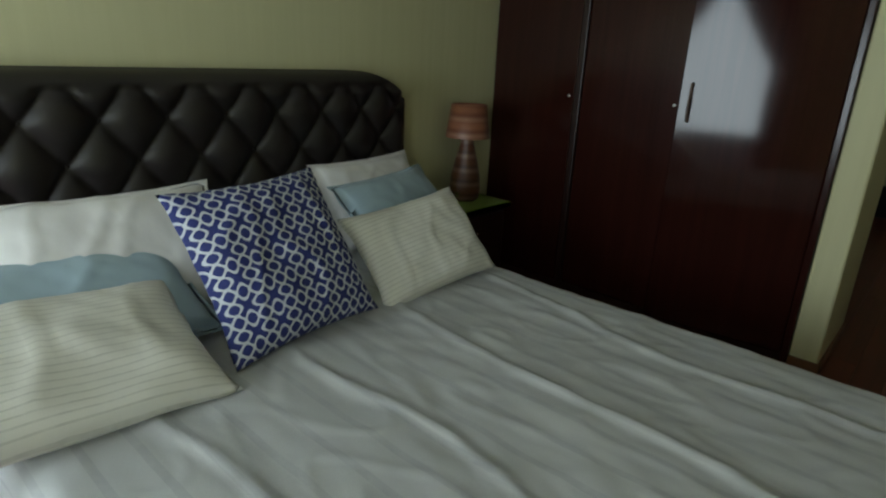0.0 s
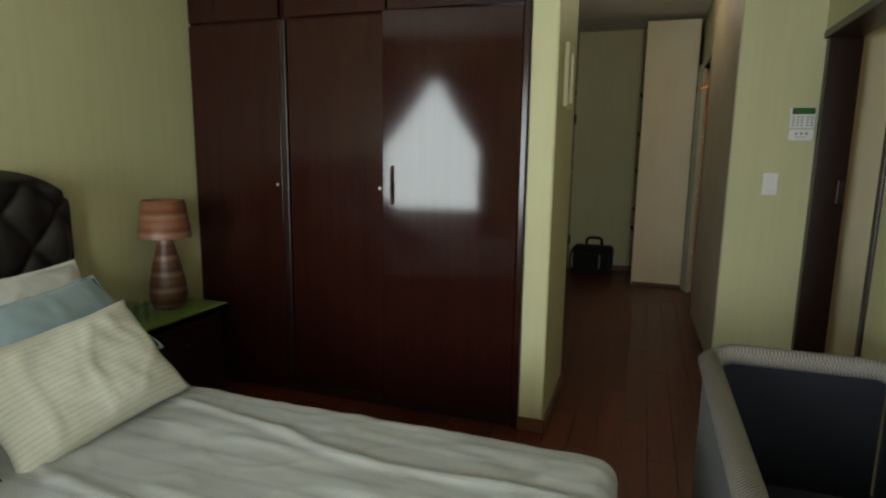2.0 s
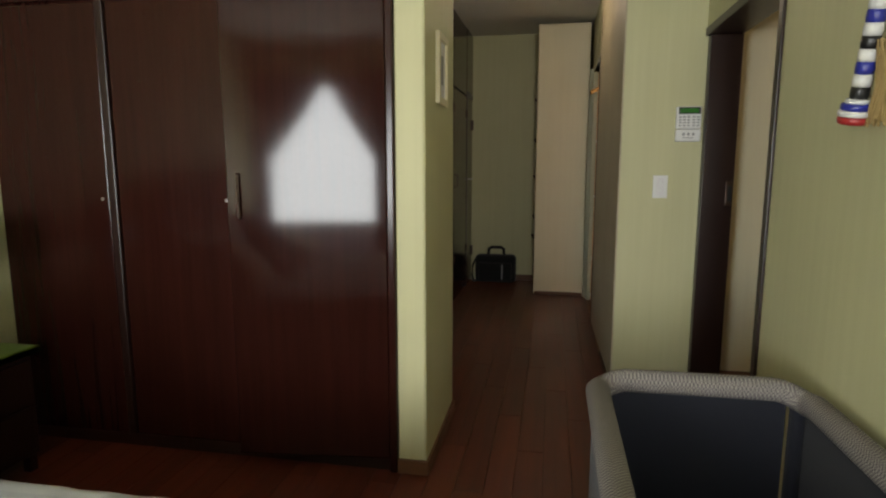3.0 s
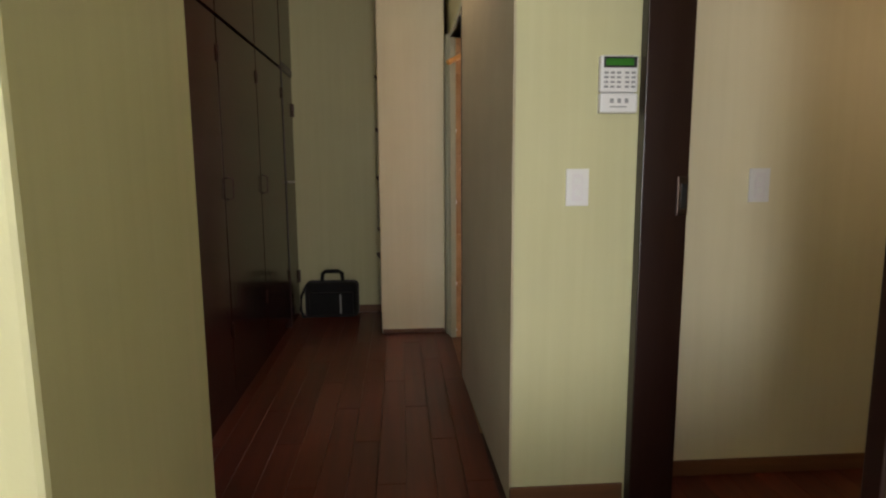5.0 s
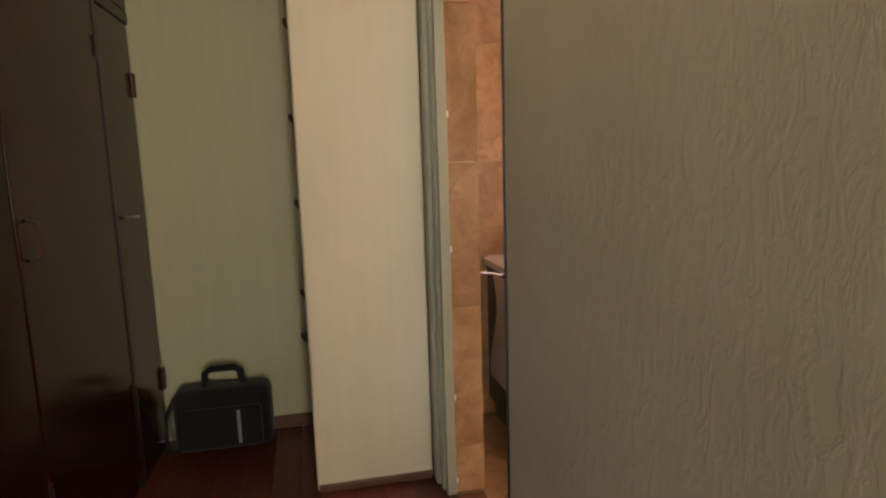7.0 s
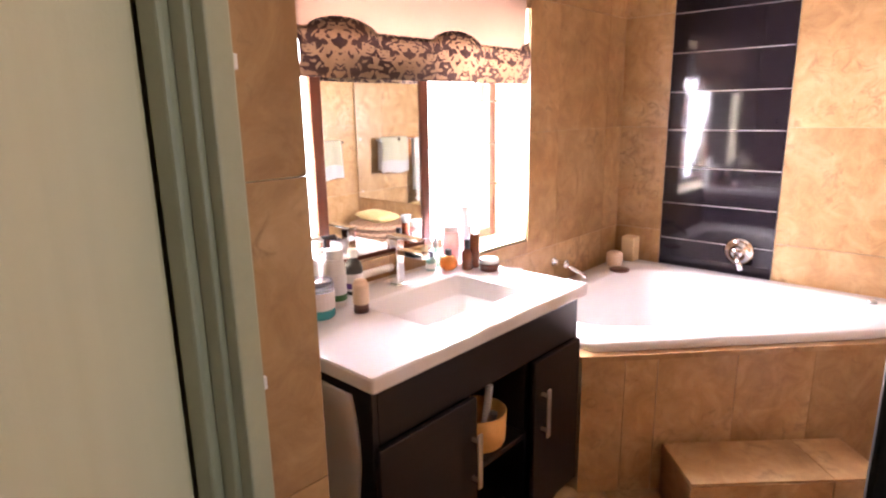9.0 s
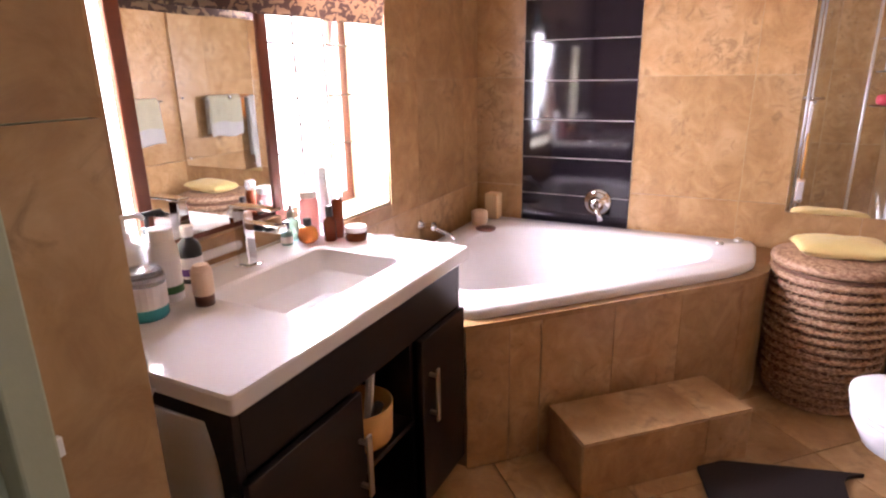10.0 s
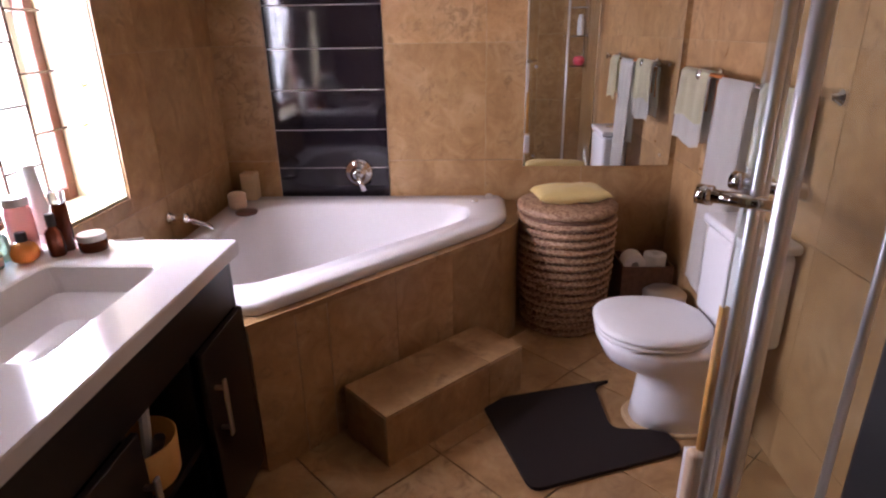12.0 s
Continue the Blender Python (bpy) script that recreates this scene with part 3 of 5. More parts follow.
# ---- floor boards of bedroom and passage ----
floor = structure("floor", boxm((LX, SY, -0.12), (3.3, EY, -0.010)), DARKFRAME, "red-brown laminate floor boards", "floor")


# ---- bed ----
BZ, BYA, BYB, BFX = 0.56, 0.62, 2.47, 0.51


def bed():
    b = thing("bed", (-0.8, 1.52, 0), "double bed with tufted dark leather headboard", "bed")
    part("base", boxm((-1.86, BYA + 0.06, 0.06), (BFX - 0.1, BYB - 0.06, 0.30), 0.02), LEATHER, b)
    part("mattress", boxm((-1.86, BYA + 0.03, 0.31), (BFX - 0.05, BYB - 0.03, 0.538), 0.05, seg=4), WHITEC, b)
    for x in (-1.75, BFX - 0.2):
        for y in (BYA + 0.15, BYB - 0.15):
            part("leg", lathe([(0.03, 0), (0.035, 0.06)], pose(x, y, 0), 12), DARKFRAME, b)
    y0, y1, zt = 0.42, 2.705, 1.325

    def front(u, v):
        y, z = y0 + (y1 - y0) * u, 0.12 + (zt - 0.12) * v
        # rounded upper corners
        r = 0.32
        ex = max(0, r - (y - y0), r - (y1 - y))
        ez = max(0, z - (zt - r))
        if ex > 0 and ez > 0:
            d = math.hypot(ex, ez)
            if d > r:
                k = r / d
                z = zt - r + ez * k
                s = ex * (1 - k)
                y += s if y - y0 < r else -s
        edge = min(y - y0, y1 - y, zt - z)
        roll = min(1, max(0, 1 - edge / 0.10))
        # diamond tufting
        px, pz = 0.118, 0.15
        a, c = (y - 1.54) / px, (z - 0.70) / pz
        f1, f2 = (a + c) * 0.5, (a - c) * 0.5
        w = abs(math.sin(math.pi * f1)) * abs(math.sin(math.pi * f2))
        d = 0.045 * (w ** 0.42) if edge > 0.06 else 0.045
        return Vector((-1.93 + 0.075 * (1 - roll ** 2) ** 0.5 * 1.0 + d * (1 - roll), y, z))

    bm = sheet(220, 110, front)
    part("headboard", bm, LEATHER, b, "dark brown tufted leather headboard with rounded corners", True)
    pts = rounded([(y0, 0.1), (y1, 0.1), (y1, zt), (y0, zt)], [0.01, 0.01, 0.34, 0.34], 12)
    bm = bmesh.new()
    rings = [[Vector((x, p[0], p[1])) for p in pts] for x in (-1.985, -1.925)]
    loft(rings, bm, True, True)
    part("headboard_back", bm, LEATHER, b, "", True)
    for i in range(-11, 12):
        for j in range(-1, 6):
            if (i + j) % 2:
                continue
            y, z = 1.54 + i * 0.118, 0.70 + j * 0.15
            if y0 + 0.1 < y < y1 - 0.1 and 0.5 < z < zt - 0.09:
                part("button", lathe([(0.001, 0.010), (0.009, 0.008), (0.013, 0.002), (0.013, 0)][::-1], pose(-1.858, y, z, 0, 90, 0), 10), LEATHER, b, "", True)
    return b


bed()


def cover():
    random.seed(4)

    def fn(u, v):
        x = -1.84 + (BFX + 0.42 + 1.84) * u
        y = BYA - 0.40 + (BYB - BYA + 0.80) * v
        cx, cy = min(x, BFX - 0.07), min(max(y, BYA + 0.07), BYB - 0.07)
        ox, oy = x - cx, y - cy
        o = math.hypot(ox, oy)
        wr = 0.007 * noise.noise(Vector((x * 1.3, y * 4.5, 0))) + 0.005 * noise.noise(Vector((x * 6, y * 7, 3))) + 0.005 * noise.noise(Vector((x * 9, y * 16, 5)))
        wr += 0.0035 * max(0, 1 - abs(noise.noise(Vector((x * 3.2 + 1.5 * y, y * 7 - x, 11)))) * 7)
        ridge = 0.011 * max(0, 1 - abs(math.sin(y * 7.2 + 0.6 * x + 0.7 * noise.noise(Vector((x * 1.6, y * 1.5, 7))))) * 5)
        z = BZ + wr + ridge - 0.012
        if o > 1e-6:
            k = min(o, 0.11)
            ang = k / 0.11 * math.pi / 2
            out = 0.07 * math.sin(ang) + 0.035 * max(0, o - 0.11)
            drop = 0.07 * (1 - math.cos(ang)) + max(0, o - 0.11)
            fold = 0.014 * math.sin((x - y) * 17 + 2 * noise.noise(Vector((x * 3, y * 3, 1)))) * min(1, max(0, o - 0.1) * 6)
            d = Vector((ox, oy)) / o * (out + fold)
            return Vector((cx + d.x, cy + d.y, z - drop))
        return Vector((cx, cy, z))

    ob = finish("bedcover", sheet(230, 210, fn, 0.006), COVER, True)
    return tagged(ob, "pale slubbed striped bedcover draped over the bed, creased", "bedcover")


cover()


def pillow(name, label, size, depth, m, mat, flange=0.0, seed=0, n=34, cat="pillow"):
    w, h = size

    def side(sgn):
        def fn(u, v):
            a, b = 2 * u - 1, 2 * v - 1
            pin = 1 - 0.07 * (1 - abs(a) ** 2) * abs(b) ** 3
            pin2 = 1 - 0.07 * (1 - abs(b) ** 2) * abs(a) ** 3
            fl = 1 - flange
            ea, eb = min(1, abs(a) / fl), min(1, abs(b) / fl)
            t = ((1 - ea ** 3.0) * (1 - eb ** 3.0)) ** 0.55
            wr = 0.18 * noise.noise(Vector((a * 2.0 + seed, b * 2.0, sgn))) + 0.12 * max(0, 1 - abs(noise.noise(Vector((a * 1.7 + seed, b * 1.1 - a, 4)))) * 6) + 0.06 * noise.noise(Vector((a * 8 + b * 3, b * 4 + seed, sgn)))
            z = sgn * (depth / 2 * t * (1 + wr) + 0.003)
            z += 0.012 * noise.noise(Vector((a * 3, b * 3, seed))) * (1 - t)
            return Vector((a * w / 2 * pin2, b * h / 2 * pin, z))
        return fn

    bm = sheet(n, n, side(1))
    uv = bm.loops.layers.uv.active
    b2 = sheet(n, n, side(-1))
    me = bpy.data.meshes.new("tmp")
    b2.to_mesh(me)
    b2.free()
    bm.from_mesh(me)
    bpy.data.meshes.remove(me)
    bmesh.ops.remove_doubles(bm, verts=bm.verts[:], dist=0.0065)
    ob = finish(name, bm, mat, True)
    ob.matrix_world = m
    return tagged(ob, label, cat)


def lean(x, y, z, back, rz, roll=0):
    """Pose of a pillow whose face looks along +x, leaning back."""
    return Matrix.Translation((x, y, z)) @ pose(0, 0, 0, 0, 0, rz) @ pose(0, 0, 0, 0, 90 - back, 0) @ pose(0, 0, 0, 0, 0, 90 + roll)


pillow("pillow", "white cotton pillow against the headboard", (0.74, 0.47), 0.15, lean(-1.49, 1.069, 0.766, 35.4, -1.2, -0.5), WHITEC, 0.06, 1)
pillow("pillow", "white cotton pillow against the headboard", (0.68, 0.44), 0.14, lean(-1.655, 2.306, 0.746, 31.5, 6.5, 0), WHITEC, 0.06, 2)
pillow("pillow", "powder blue cotton pillow between white and striped ones", (0.74, 0.44), 0.13, lean(-1.351, 0.889, 0.694, 59.4, 1.7, -0.3), BLUEC, 0.06, 3)
pillow("pillow", "powder blue cotton pillow between white and striped ones", (0.68, 0.43), 0.12, lean(-1.447, 2.279, 0.732, 45.8, 8.9, 1.4), BLUEC, 0.06, 4)
pillow("pillow", "pale striped pillow sham lying against the others", (0.80, 0.507), 0.16, lean(-1.111, 0.739, 0.664, 70.7, 6.4, -9.0), SHAM, 0.02, 5)
pillow("pillow", "pale striped pillow sham lying against the others", (0.60, 0.405), 0.15, lean(-1.115, 2.061, 0.70, 41.4, -7.1, 6.6), SHAM, 0.03, 6)
pillow("cushion", "navy and white lattice cushion tilted in the middle", (0.56, 0.56), 0.16, lean(-1.132, 1.419, 0.79, 36.8, 2.4, 2.0), LATTICE, 0.03, 7, 44, "cushion")


# ---- bedside table and lamp ----
def bedside():
    b = thing("bedside_table", (-1.76, 3.05, 0), "dark wooden bedside table beside the wardrobe", "bedside table")
    part("body", boxm((-1.98, 2.80, 0.08), (-1.64, 3.34, 0.55), 0.006), DARKFRAME, b)
    part("top", boxm((-1.985, 2.78, 0.55), (-1.62, 3.36, 0.575), 0.006), DARKFRAME, b)
    for i in (0, 1):
        dr = part("drawer", boxm((-1.638, 2.83, 0.11 + i * 0.215), (-1.622, 3.31, 0.31 + i * 0.215), 0.004), DARKFRAME, b)
        part("knob", lathe([(0.006, 0), (0.014, 0.015), (0.010, 0.022)], pose(-1.621, 3.05, 0.21 + i * 0.215, 0, 90), 12), BRONZE, dr)
    for x in (-1.95, -1.67):
        for y in (2.83, 3.31):
            part("leg", boxm((x - 0.02, y - 0.02, 0), (x + 0.02, y + 0.02, 0.078), 0.003), DARKFRAME, b)

    def fn(u, v):
        x, y = -1.99 + 0.41 * u, 2.74 + 0.66 * v
        ox, oy = max(0, x + 1.615), max(0, y - 3.362, 2.778 - y)
        z = 0.577 + 0.002 * noise.noise(Vector((x * 20, y * 20, 0)))
        o = max(ox, oy)
        return Vector((min(x, -1.615) + 0.004 * (ox > 0), min(max(y, 2.776), 3.364), z + 0.004 - o * 0.9))

    cl = finish("table_cloth", sheet(40, 40, fn, 0.003), LIME, True)
    tagged(cl, "lime green cloth spread on the bedside table", "cloth")


bedside()


def table_lamp(x, y, z):
    t = thing("table_lamp", (x, y, z), "turned wooden table lamp with striped shade, switched off", "lamp")
    prof = [(0.075, 0), (0.088, 0.015), (0.094, 0.07), (0.088, 0.14), (0.07, 0.225), (0.048, 0.31), (0.036, 0.36), (0.034, 0.39), (0.012, 0.395)]
    o = part("base", lathe(prof, Matrix(), 32), LAMPBASE, t, "striped turned wooden lamp base", True)
    o.matrix_world = pose(x, y, z)
    o = part("shade", lathe([(0.132, 0.0), (0.104, 0.19), (0.10, 0.19), (0.128, 0.0), (0.132, 0.0)], Matrix(), 36, False), LAMPSHADE, t, "flared striped brown lampshade", True)
    o.matrix_world = pose(x, y, z + 0.375)
    o = part("socket", lathe([(0.012, 0), (0.012, 0.09), (0.02, 0.1), (0.02, 0.14)], Matrix(), 12), BRONZE, t)
    o.matrix_world = pose(x, y, z + 0.39)


table_lamp(-1.82, 3.16, 0.585)
for gx, gy in ((-1.70, 2.86), (-1.73, 2.95), (-1.80, 2.90)):
    g = thing("drinking_glass", (gx, gy, 0.585), "clear drinking glass upturned on the green cloth", "glass", "glasses on the bedside table")
    part("bowl", lathe([(0.036, 0.0), (0.032, 0.085), (0.028, 0.085), (0.033, 0.002), (0.036, 0.0)], pose(gx, gy, 0.585), 20, False), CLEAR, g, "", True)
    part("foot", lathe([(0.032, 0.08), (0.032, 0.088)], pose(gx, gy, 0.585), 20), CLEAR, g)


# ---- travel cot ----
def cot():
    c = thing("travel_cot", (1.07, 2.45, 0), "navy travel cot with padded checked rim", "cot")
    x0, x1, y0, y1, z = 0.79, 1.415, 1.98, 3.10, 0.68
    top = rounded([(x0, y0), (x1, y0), (x1, y1), (x0, y1)], 0.09, 6)
    part("padded_rim", tube([(p[0], p[1], z + 0.012 * math.sin(i * 0.7)) for i, p in enumerate(top)], 0.037, 14, True), CHECK, c, "grey checked padded rim", True)
    for a, b, nm in ((( x0, y0), (x0, y1), "side_panel"), ((x1, y0), (x1, y1), "side_panel"), ((x0, y0), (x1, y0), "end_panel"), ((x0, y1), (x1, y1), "end_panel")):
        d = 0.012
        part(nm, boxm((min(a[0], b[0]) - d * (a[0] == b[0]) + 0.05 * (a[0] != b[0]), min(a[1], b[1]) - d * (a[1] == b[1]) + 0.05 * (a[1] != b[1]), 0.1),
                      (max(a[0], b[0]) + d * (a[0] == b[0]) - 0.05 * (a[0] != b[0]), max(a[1], b[1]) + d * (a[1] == b[1]) - 0.05 * (a[1] != b[1]), z - 0.02), 0.004), NAVY, c)
    for x in (x0 + 0.02, x1 - 0.02):
        for y in (y0 + 0.02, y1 - 0.02):
            part("leg", lathe([(0.035, 0), (0.035, 0.02), (0.025, 0.05), (0.025, z - 0.03)], pose(x, y, 0), 14), NAVY, c)
    part("cot_mattress", boxm((x0 + 0.02, y0 + 0.02, 0.16), (x1 - 0.02, y1 - 0.02, 0.21), 0.015), NAVY, c)


cot()


# ---- things on the bedroom and passage walls ----
def wall_switch(m, label):
    s = new("light_switch")
    s.matrix_world = m
    bpy.context.view_layer.update()
    tagged(s, label, "switch")
    for nm, lo, hi, mt in [("plate", (-0.042, -0.010, -0.068), (0.042, 0, 0.068), WHITEPL), ("rocker", (-0.011, -0.014, 0.012), (0.011, -0.0095, 0.034), WHITEPL),
                           ("rocker", (-0.011, -0.014, -0.03), (0.011, -0.0095, -0.008), WHITEPL), ("rim", (-0.02, -0.0115, -0.05), (0.02, -0.0098, 0.05), LABELW)]:
        part(nm, boxm(lo, hi, 0.002), mt, s).matrix_world = m
    return s


wall_switch(pose(1.267, KY - 0.0005, 1.243), "white plastic light switch on the green wall")
wall_switch(pose(2.06, 5.0695, 1.24), "white plastic light switch on the cream wall")


def keypad():
    m = pose(1.403, KY - 0.0005, 1.615) @ Matrix.Scale(1.12, 4)
    k = new("alarm_keypad")
    k.matrix_world = m
    bpy.context.view_layer.update()
    tagged(k, "white alarm keypad with green display on the wall", "keypad")

    def p(nm, lo, hi, mt, b=0.002):
        o = part(nm, boxm(lo, hi, b), mt, k)
        o.matrix_world = m
        return o
    p("body", (-0.062, -0.026, -0.03), (0.062, 0, 0.085), WHITEPL, 0.006)
    p("flap", (-0.062, -0.03, -0.095), (0.062, 0, -0.032), WHITEPL, 0.006)
    p("display_surround", (-0.052, -0.0275, 0.046), (0.056, -0.0255, 0.08), BLACKPL)
    p("display", (-0.046, -0.029, 0.052), (0.045, -0.027, 0.074), LEDGREEN)
    for i in range(5):
        for j in range(4):
            p("key", (-0.05 + i * 0.0205 + (0.006 if i > 2 else 0), -0.0285, 0.027 - j * 0.0145), (-0.036 + i * 0.0205 + (0.006 if i > 2 else 0), -0.0255, 0.034 - j * 0.0145), GREYPL, 0.0015)
    for i in range(3):
        p("print_bar", (-0.03 + i * 0.024, -0.0306, -0.064), (-0.018 + i * 0.024, -0.0302, -0.05), GREYPL, 0)
    p("print_bar", (-0.03, -0.0306, -0.078), (0.025, -0.0302, -0.074), GREYPL, 0)


keypad()


def picture():
    f = thing("picture_frame", (0.1, 4.1, 1.95), "small pale wooden picture frame hung on the wall end", "picture")
    x0 = EX1
    y0, y1, z0, z1 = 3.82, 4.04, 1.65, 1.96
    for lo, hi in (((x0, y0, z0), (x0 + 0.02, y0 + 0.03, z1)), ((x0, y1 - 0.03, z0), (x0 + 0.02, y1, z1)), ((x0, y0 + 0.03, z0), (x0 + 0.02, y1 - 0.03, z0 + 0.03)), ((x0, y0 + 0.03, z1 - 0.03), (x0 + 0.02, y1 - 0.03, z1))):
        part("frame_bar", boxm(lo, hi, 0.003), CREAM, f)
    part("mount", boxm((x0, y0 + 0.03, z0 + 0.03), (x0 + 0.008, y1 - 0.03, z1 - 0.03)), LABELW, f)
    part("print", boxm((x0 + 0.008, y0 + 0.08, z0 + 0.09), (x0 + 0.0095, y1 - 0.08, z1 - 0.09)), GREYPL, f)


picture()


def beaded_stick():
    """A beaded stick with a straw tassel hung on the side wall."""
    s = thing("beaded_ornament", (RX - 0.04, 3.0, 1.45), "beaded stick with blue, black and white rings and straw tassel", "ornament")
    blue = mottled("blue_beads", (0.02, 0.025, 0.22), (0.03, 0.04, 0.32), 90, 0.3, 0.5)
    whiteb = mottled("white_beads", (0.6, 0.6, 0.58), (0.7, 0.7, 0.68), 90, 0.3, 0.5)
    redb = mottled("red_beads", (0.3, 0.02, 0.02), (0.4, 0.03, 0.03), 90, 0.3, 0.5)
    blackb = mottled("black_beads", (0.01, 0.01, 0.01), (0.02, 0.02, 0.02), 90, 0.3, 0.5)
    straw = mottled("straw", (0.35, 0.24, 0.09), (0.45, 0.32, 0.13), 60, 0.7, 0.5)
    m = Matrix.Translation((RX - 0.045, 3.01, 1.495)) @ pose(0, 0, 0, 14, 0, 0)
    z = 0.0
    seq = [(redb, 0.04, 0.02), (whiteb, 0.042, 0.016), (blue, 0.038, 0.018), (whiteb, 0.03, 0.012)] + [(c, 0.023, 0.032) for c in (blackb, whiteb, blue, whiteb, blackb, whiteb, blue, whiteb, blackb, whiteb, blue, whiteb, blackb)]
    for mt, r, h in seq:
        part("bead_ring", lathe([(r * 0.93, z), (r, z + h * 0.3), (r, z + h * 0.7), (r * 0.93, z + h)], m, 16), mt, s, "", True)
        z += h
    bm = bmesh.new()
    random.seed(9)
    for i in range(60):
        a = random.uniform(-0.035, 0.035)
        y = 2.90 + random.uniform(-0.03, 0.03)
        add_tube(bm, [(RX - 0.03 + random.uniform(-0.012, 0.012), y + 0.01, 1.70), (RX - 0.03, y + a * 0.5, 1.59), (RX - 0.028 + random.uniform(-0.01, 0.01), y + a * 1.6, 1.48 + random.uniform(0, 0.03))], 0.0022, 4)
    part("tassel", bm, straw, s, "loose straw tassel")


beaded_stick()


BAGC = cloth("black_nylon", (0.003, 0.003, 0.0035), (0.006, 0.006, 0.0065), 400)


def bag():
    b = thing("laptop_bag", (0.0, 7.98, 0), "black laptop bag standing against the passage wall", "bag")
    part("body", boxm((-0.235, 7.87, 0.0), (0.235, 8.05, 0.32), 0.05, seg=4), BAGC, b, "", True)
    part("front_pocket", boxm((-0.19, 7.845, 0.03), (0.19, 7.885, 0.235), 0.015, seg=3), BAGC, b, "", True)
    part("handle", tube([(-0.085, 7.96, 0.315), (-0.08, 7.96, 0.385), (-0.05, 7.96, 0.405), (0.06, 7.96, 0.405), (0.09, 7.96, 0.385), (0.095, 7.96, 0.315)], 0.018, 10), BAGC, b, "", True)
    part("strap_buckle", boxm((0.075, 7.838, 0.05), (0.09, 7.846, 0.22), 0.002), GREYPL, b)
    part("shoulder_strap", tube([(-0.225, 7.92, 0.28), (-0.262, 7.9, 0.2), (-0.268, 7.89, 0.08), (-0.25, 7.89, 0.015), (-0.2, 7.92, 0.012)], 0.012, 8), BAGC, b)


bag()
for i, z in enumerate((0.56, 0.78, 1.22, 1.62, 2.05)):
    hk = thing("coat_hook", (0.46, 7.85, z), "dark hook on the side of the pier", "hook", "hooks on the pier")
    part("backplate", boxm((0.45, 7.82, z - 0.03), (0.4595, 7.86, z + 0.03), 0.003), BRONZE, hk)
    part("arm", tube([(0.452, 7.84, z), (0.437, 7.84, z - 0.012), (0.427, 7.84, z + 0.005), (0.425, 7.84, z + 0.025)], 0.010 if i else 0.02, 8), BRONZE, hk)
rod = thing("wooden_rod", (1.0, 6.9, 2.0), "turned wooden rod end above the bathroom doorway", "rod")
part("shaft", tube([(CX - 0.05, 6.9, 2.02), (CX + 0.35, 7.19, 2.26)], 0.018, 12), YELLOWW, rod)

# ---- bathroom window ----
win = tagged(new("window_1"), "reddish wooden bathroom window with bent burglar bars", "window", kind="structure")
WX0, WX1, WZ0, WZ1 = 1.66, 2.93, 0.88, 1.95
for nm, lo, hi in (("frame_side", (WX0, 8.15, WZ0), (WX0 + 0.05, 8.2, WZ1)), ("frame_side", (WX1 - 0.05, 8.15, WZ0), (WX1, 8.2, WZ1)), ("frame_head", (WX0 + 0.05, 8.15, WZ1 - 0.05), (WX1 - 0.05, 8.2, WZ1)),
                   ("frame_sill", (WX0 + 0.05, 8.15, WZ0), (WX1 - 0.05, 8.2, WZ0 + 0.05)), ("mullion", (2.27, 8.15, WZ0 + 0.05), (2.32, 8.2, WZ1 - 0.05))):
    part(nm, boxm(lo, hi, 0.004), WINWOOD, win)
for a, b in ((WX0 + 0.05, 2.27), (2.32, WX1 - 0.05)):
    pn = part("pane", boxm((a, 8.172, WZ0 + 0.05), (b, 8.176, WZ1 - 0.05)), CLEAR, win)
    pn.visible_shadow = False
for i, x in enumerate((1.85, 2.03, 2.21, 2.39, 2.57, 2.75)):
    part("burglar_bar", tube([(x, 8.13, WZ0 + 0.01), (x, 8.13, WZ1 - 0.01)], 0.006, 8), BRONZE, win)
    for z in (1.05, 1.25, 1.45, 1.65, 1.85):
        zz = z + (0.1 if i % 2 else 0)
        if zz < WZ1 - 0.03:
            part("cross_bar", tube([(x, 8.13, zz), (min(x + 0.18, WX1 - 0.005), 8.13, zz)], 0.005, 6), BRONZE, win)
cream_reveal = mottled("cream_reveal_paint", (0.66, 0.58, 0.38), (0.72, 0.64, 0.44), 3, 0.5)
for lo, hi in (((WX0, BY1, WZ0 - 0.004), (WX1, 8.149, WZ0 + 0.006)), ((WX0, BY1, WZ0 + 0.006), (WX0 + 0.006, 8.149, WZ1)), ((WX1 - 0.006, BY1, WZ0 + 0.006), (WX1, 8.149, WZ1))):
    structure("trim", boxm(lo, hi), cream_reveal, "cream painted window reveal", "trim")
for z, y in ((1.16, 8.05), (1.30, 8.02)):
    hk = thing("hook", (WX1 - 0.006, y, z), "small brass hook in the window reveal", "hook", "hooks in the reveal")
    part("arm", tube([(WX1 - 0.006, y, z), (WX1 - 0.03, y, z - 0.004), (WX1 - 0.034, y, z + 0.012)], 0.005, 8), YELLOWW, hk)


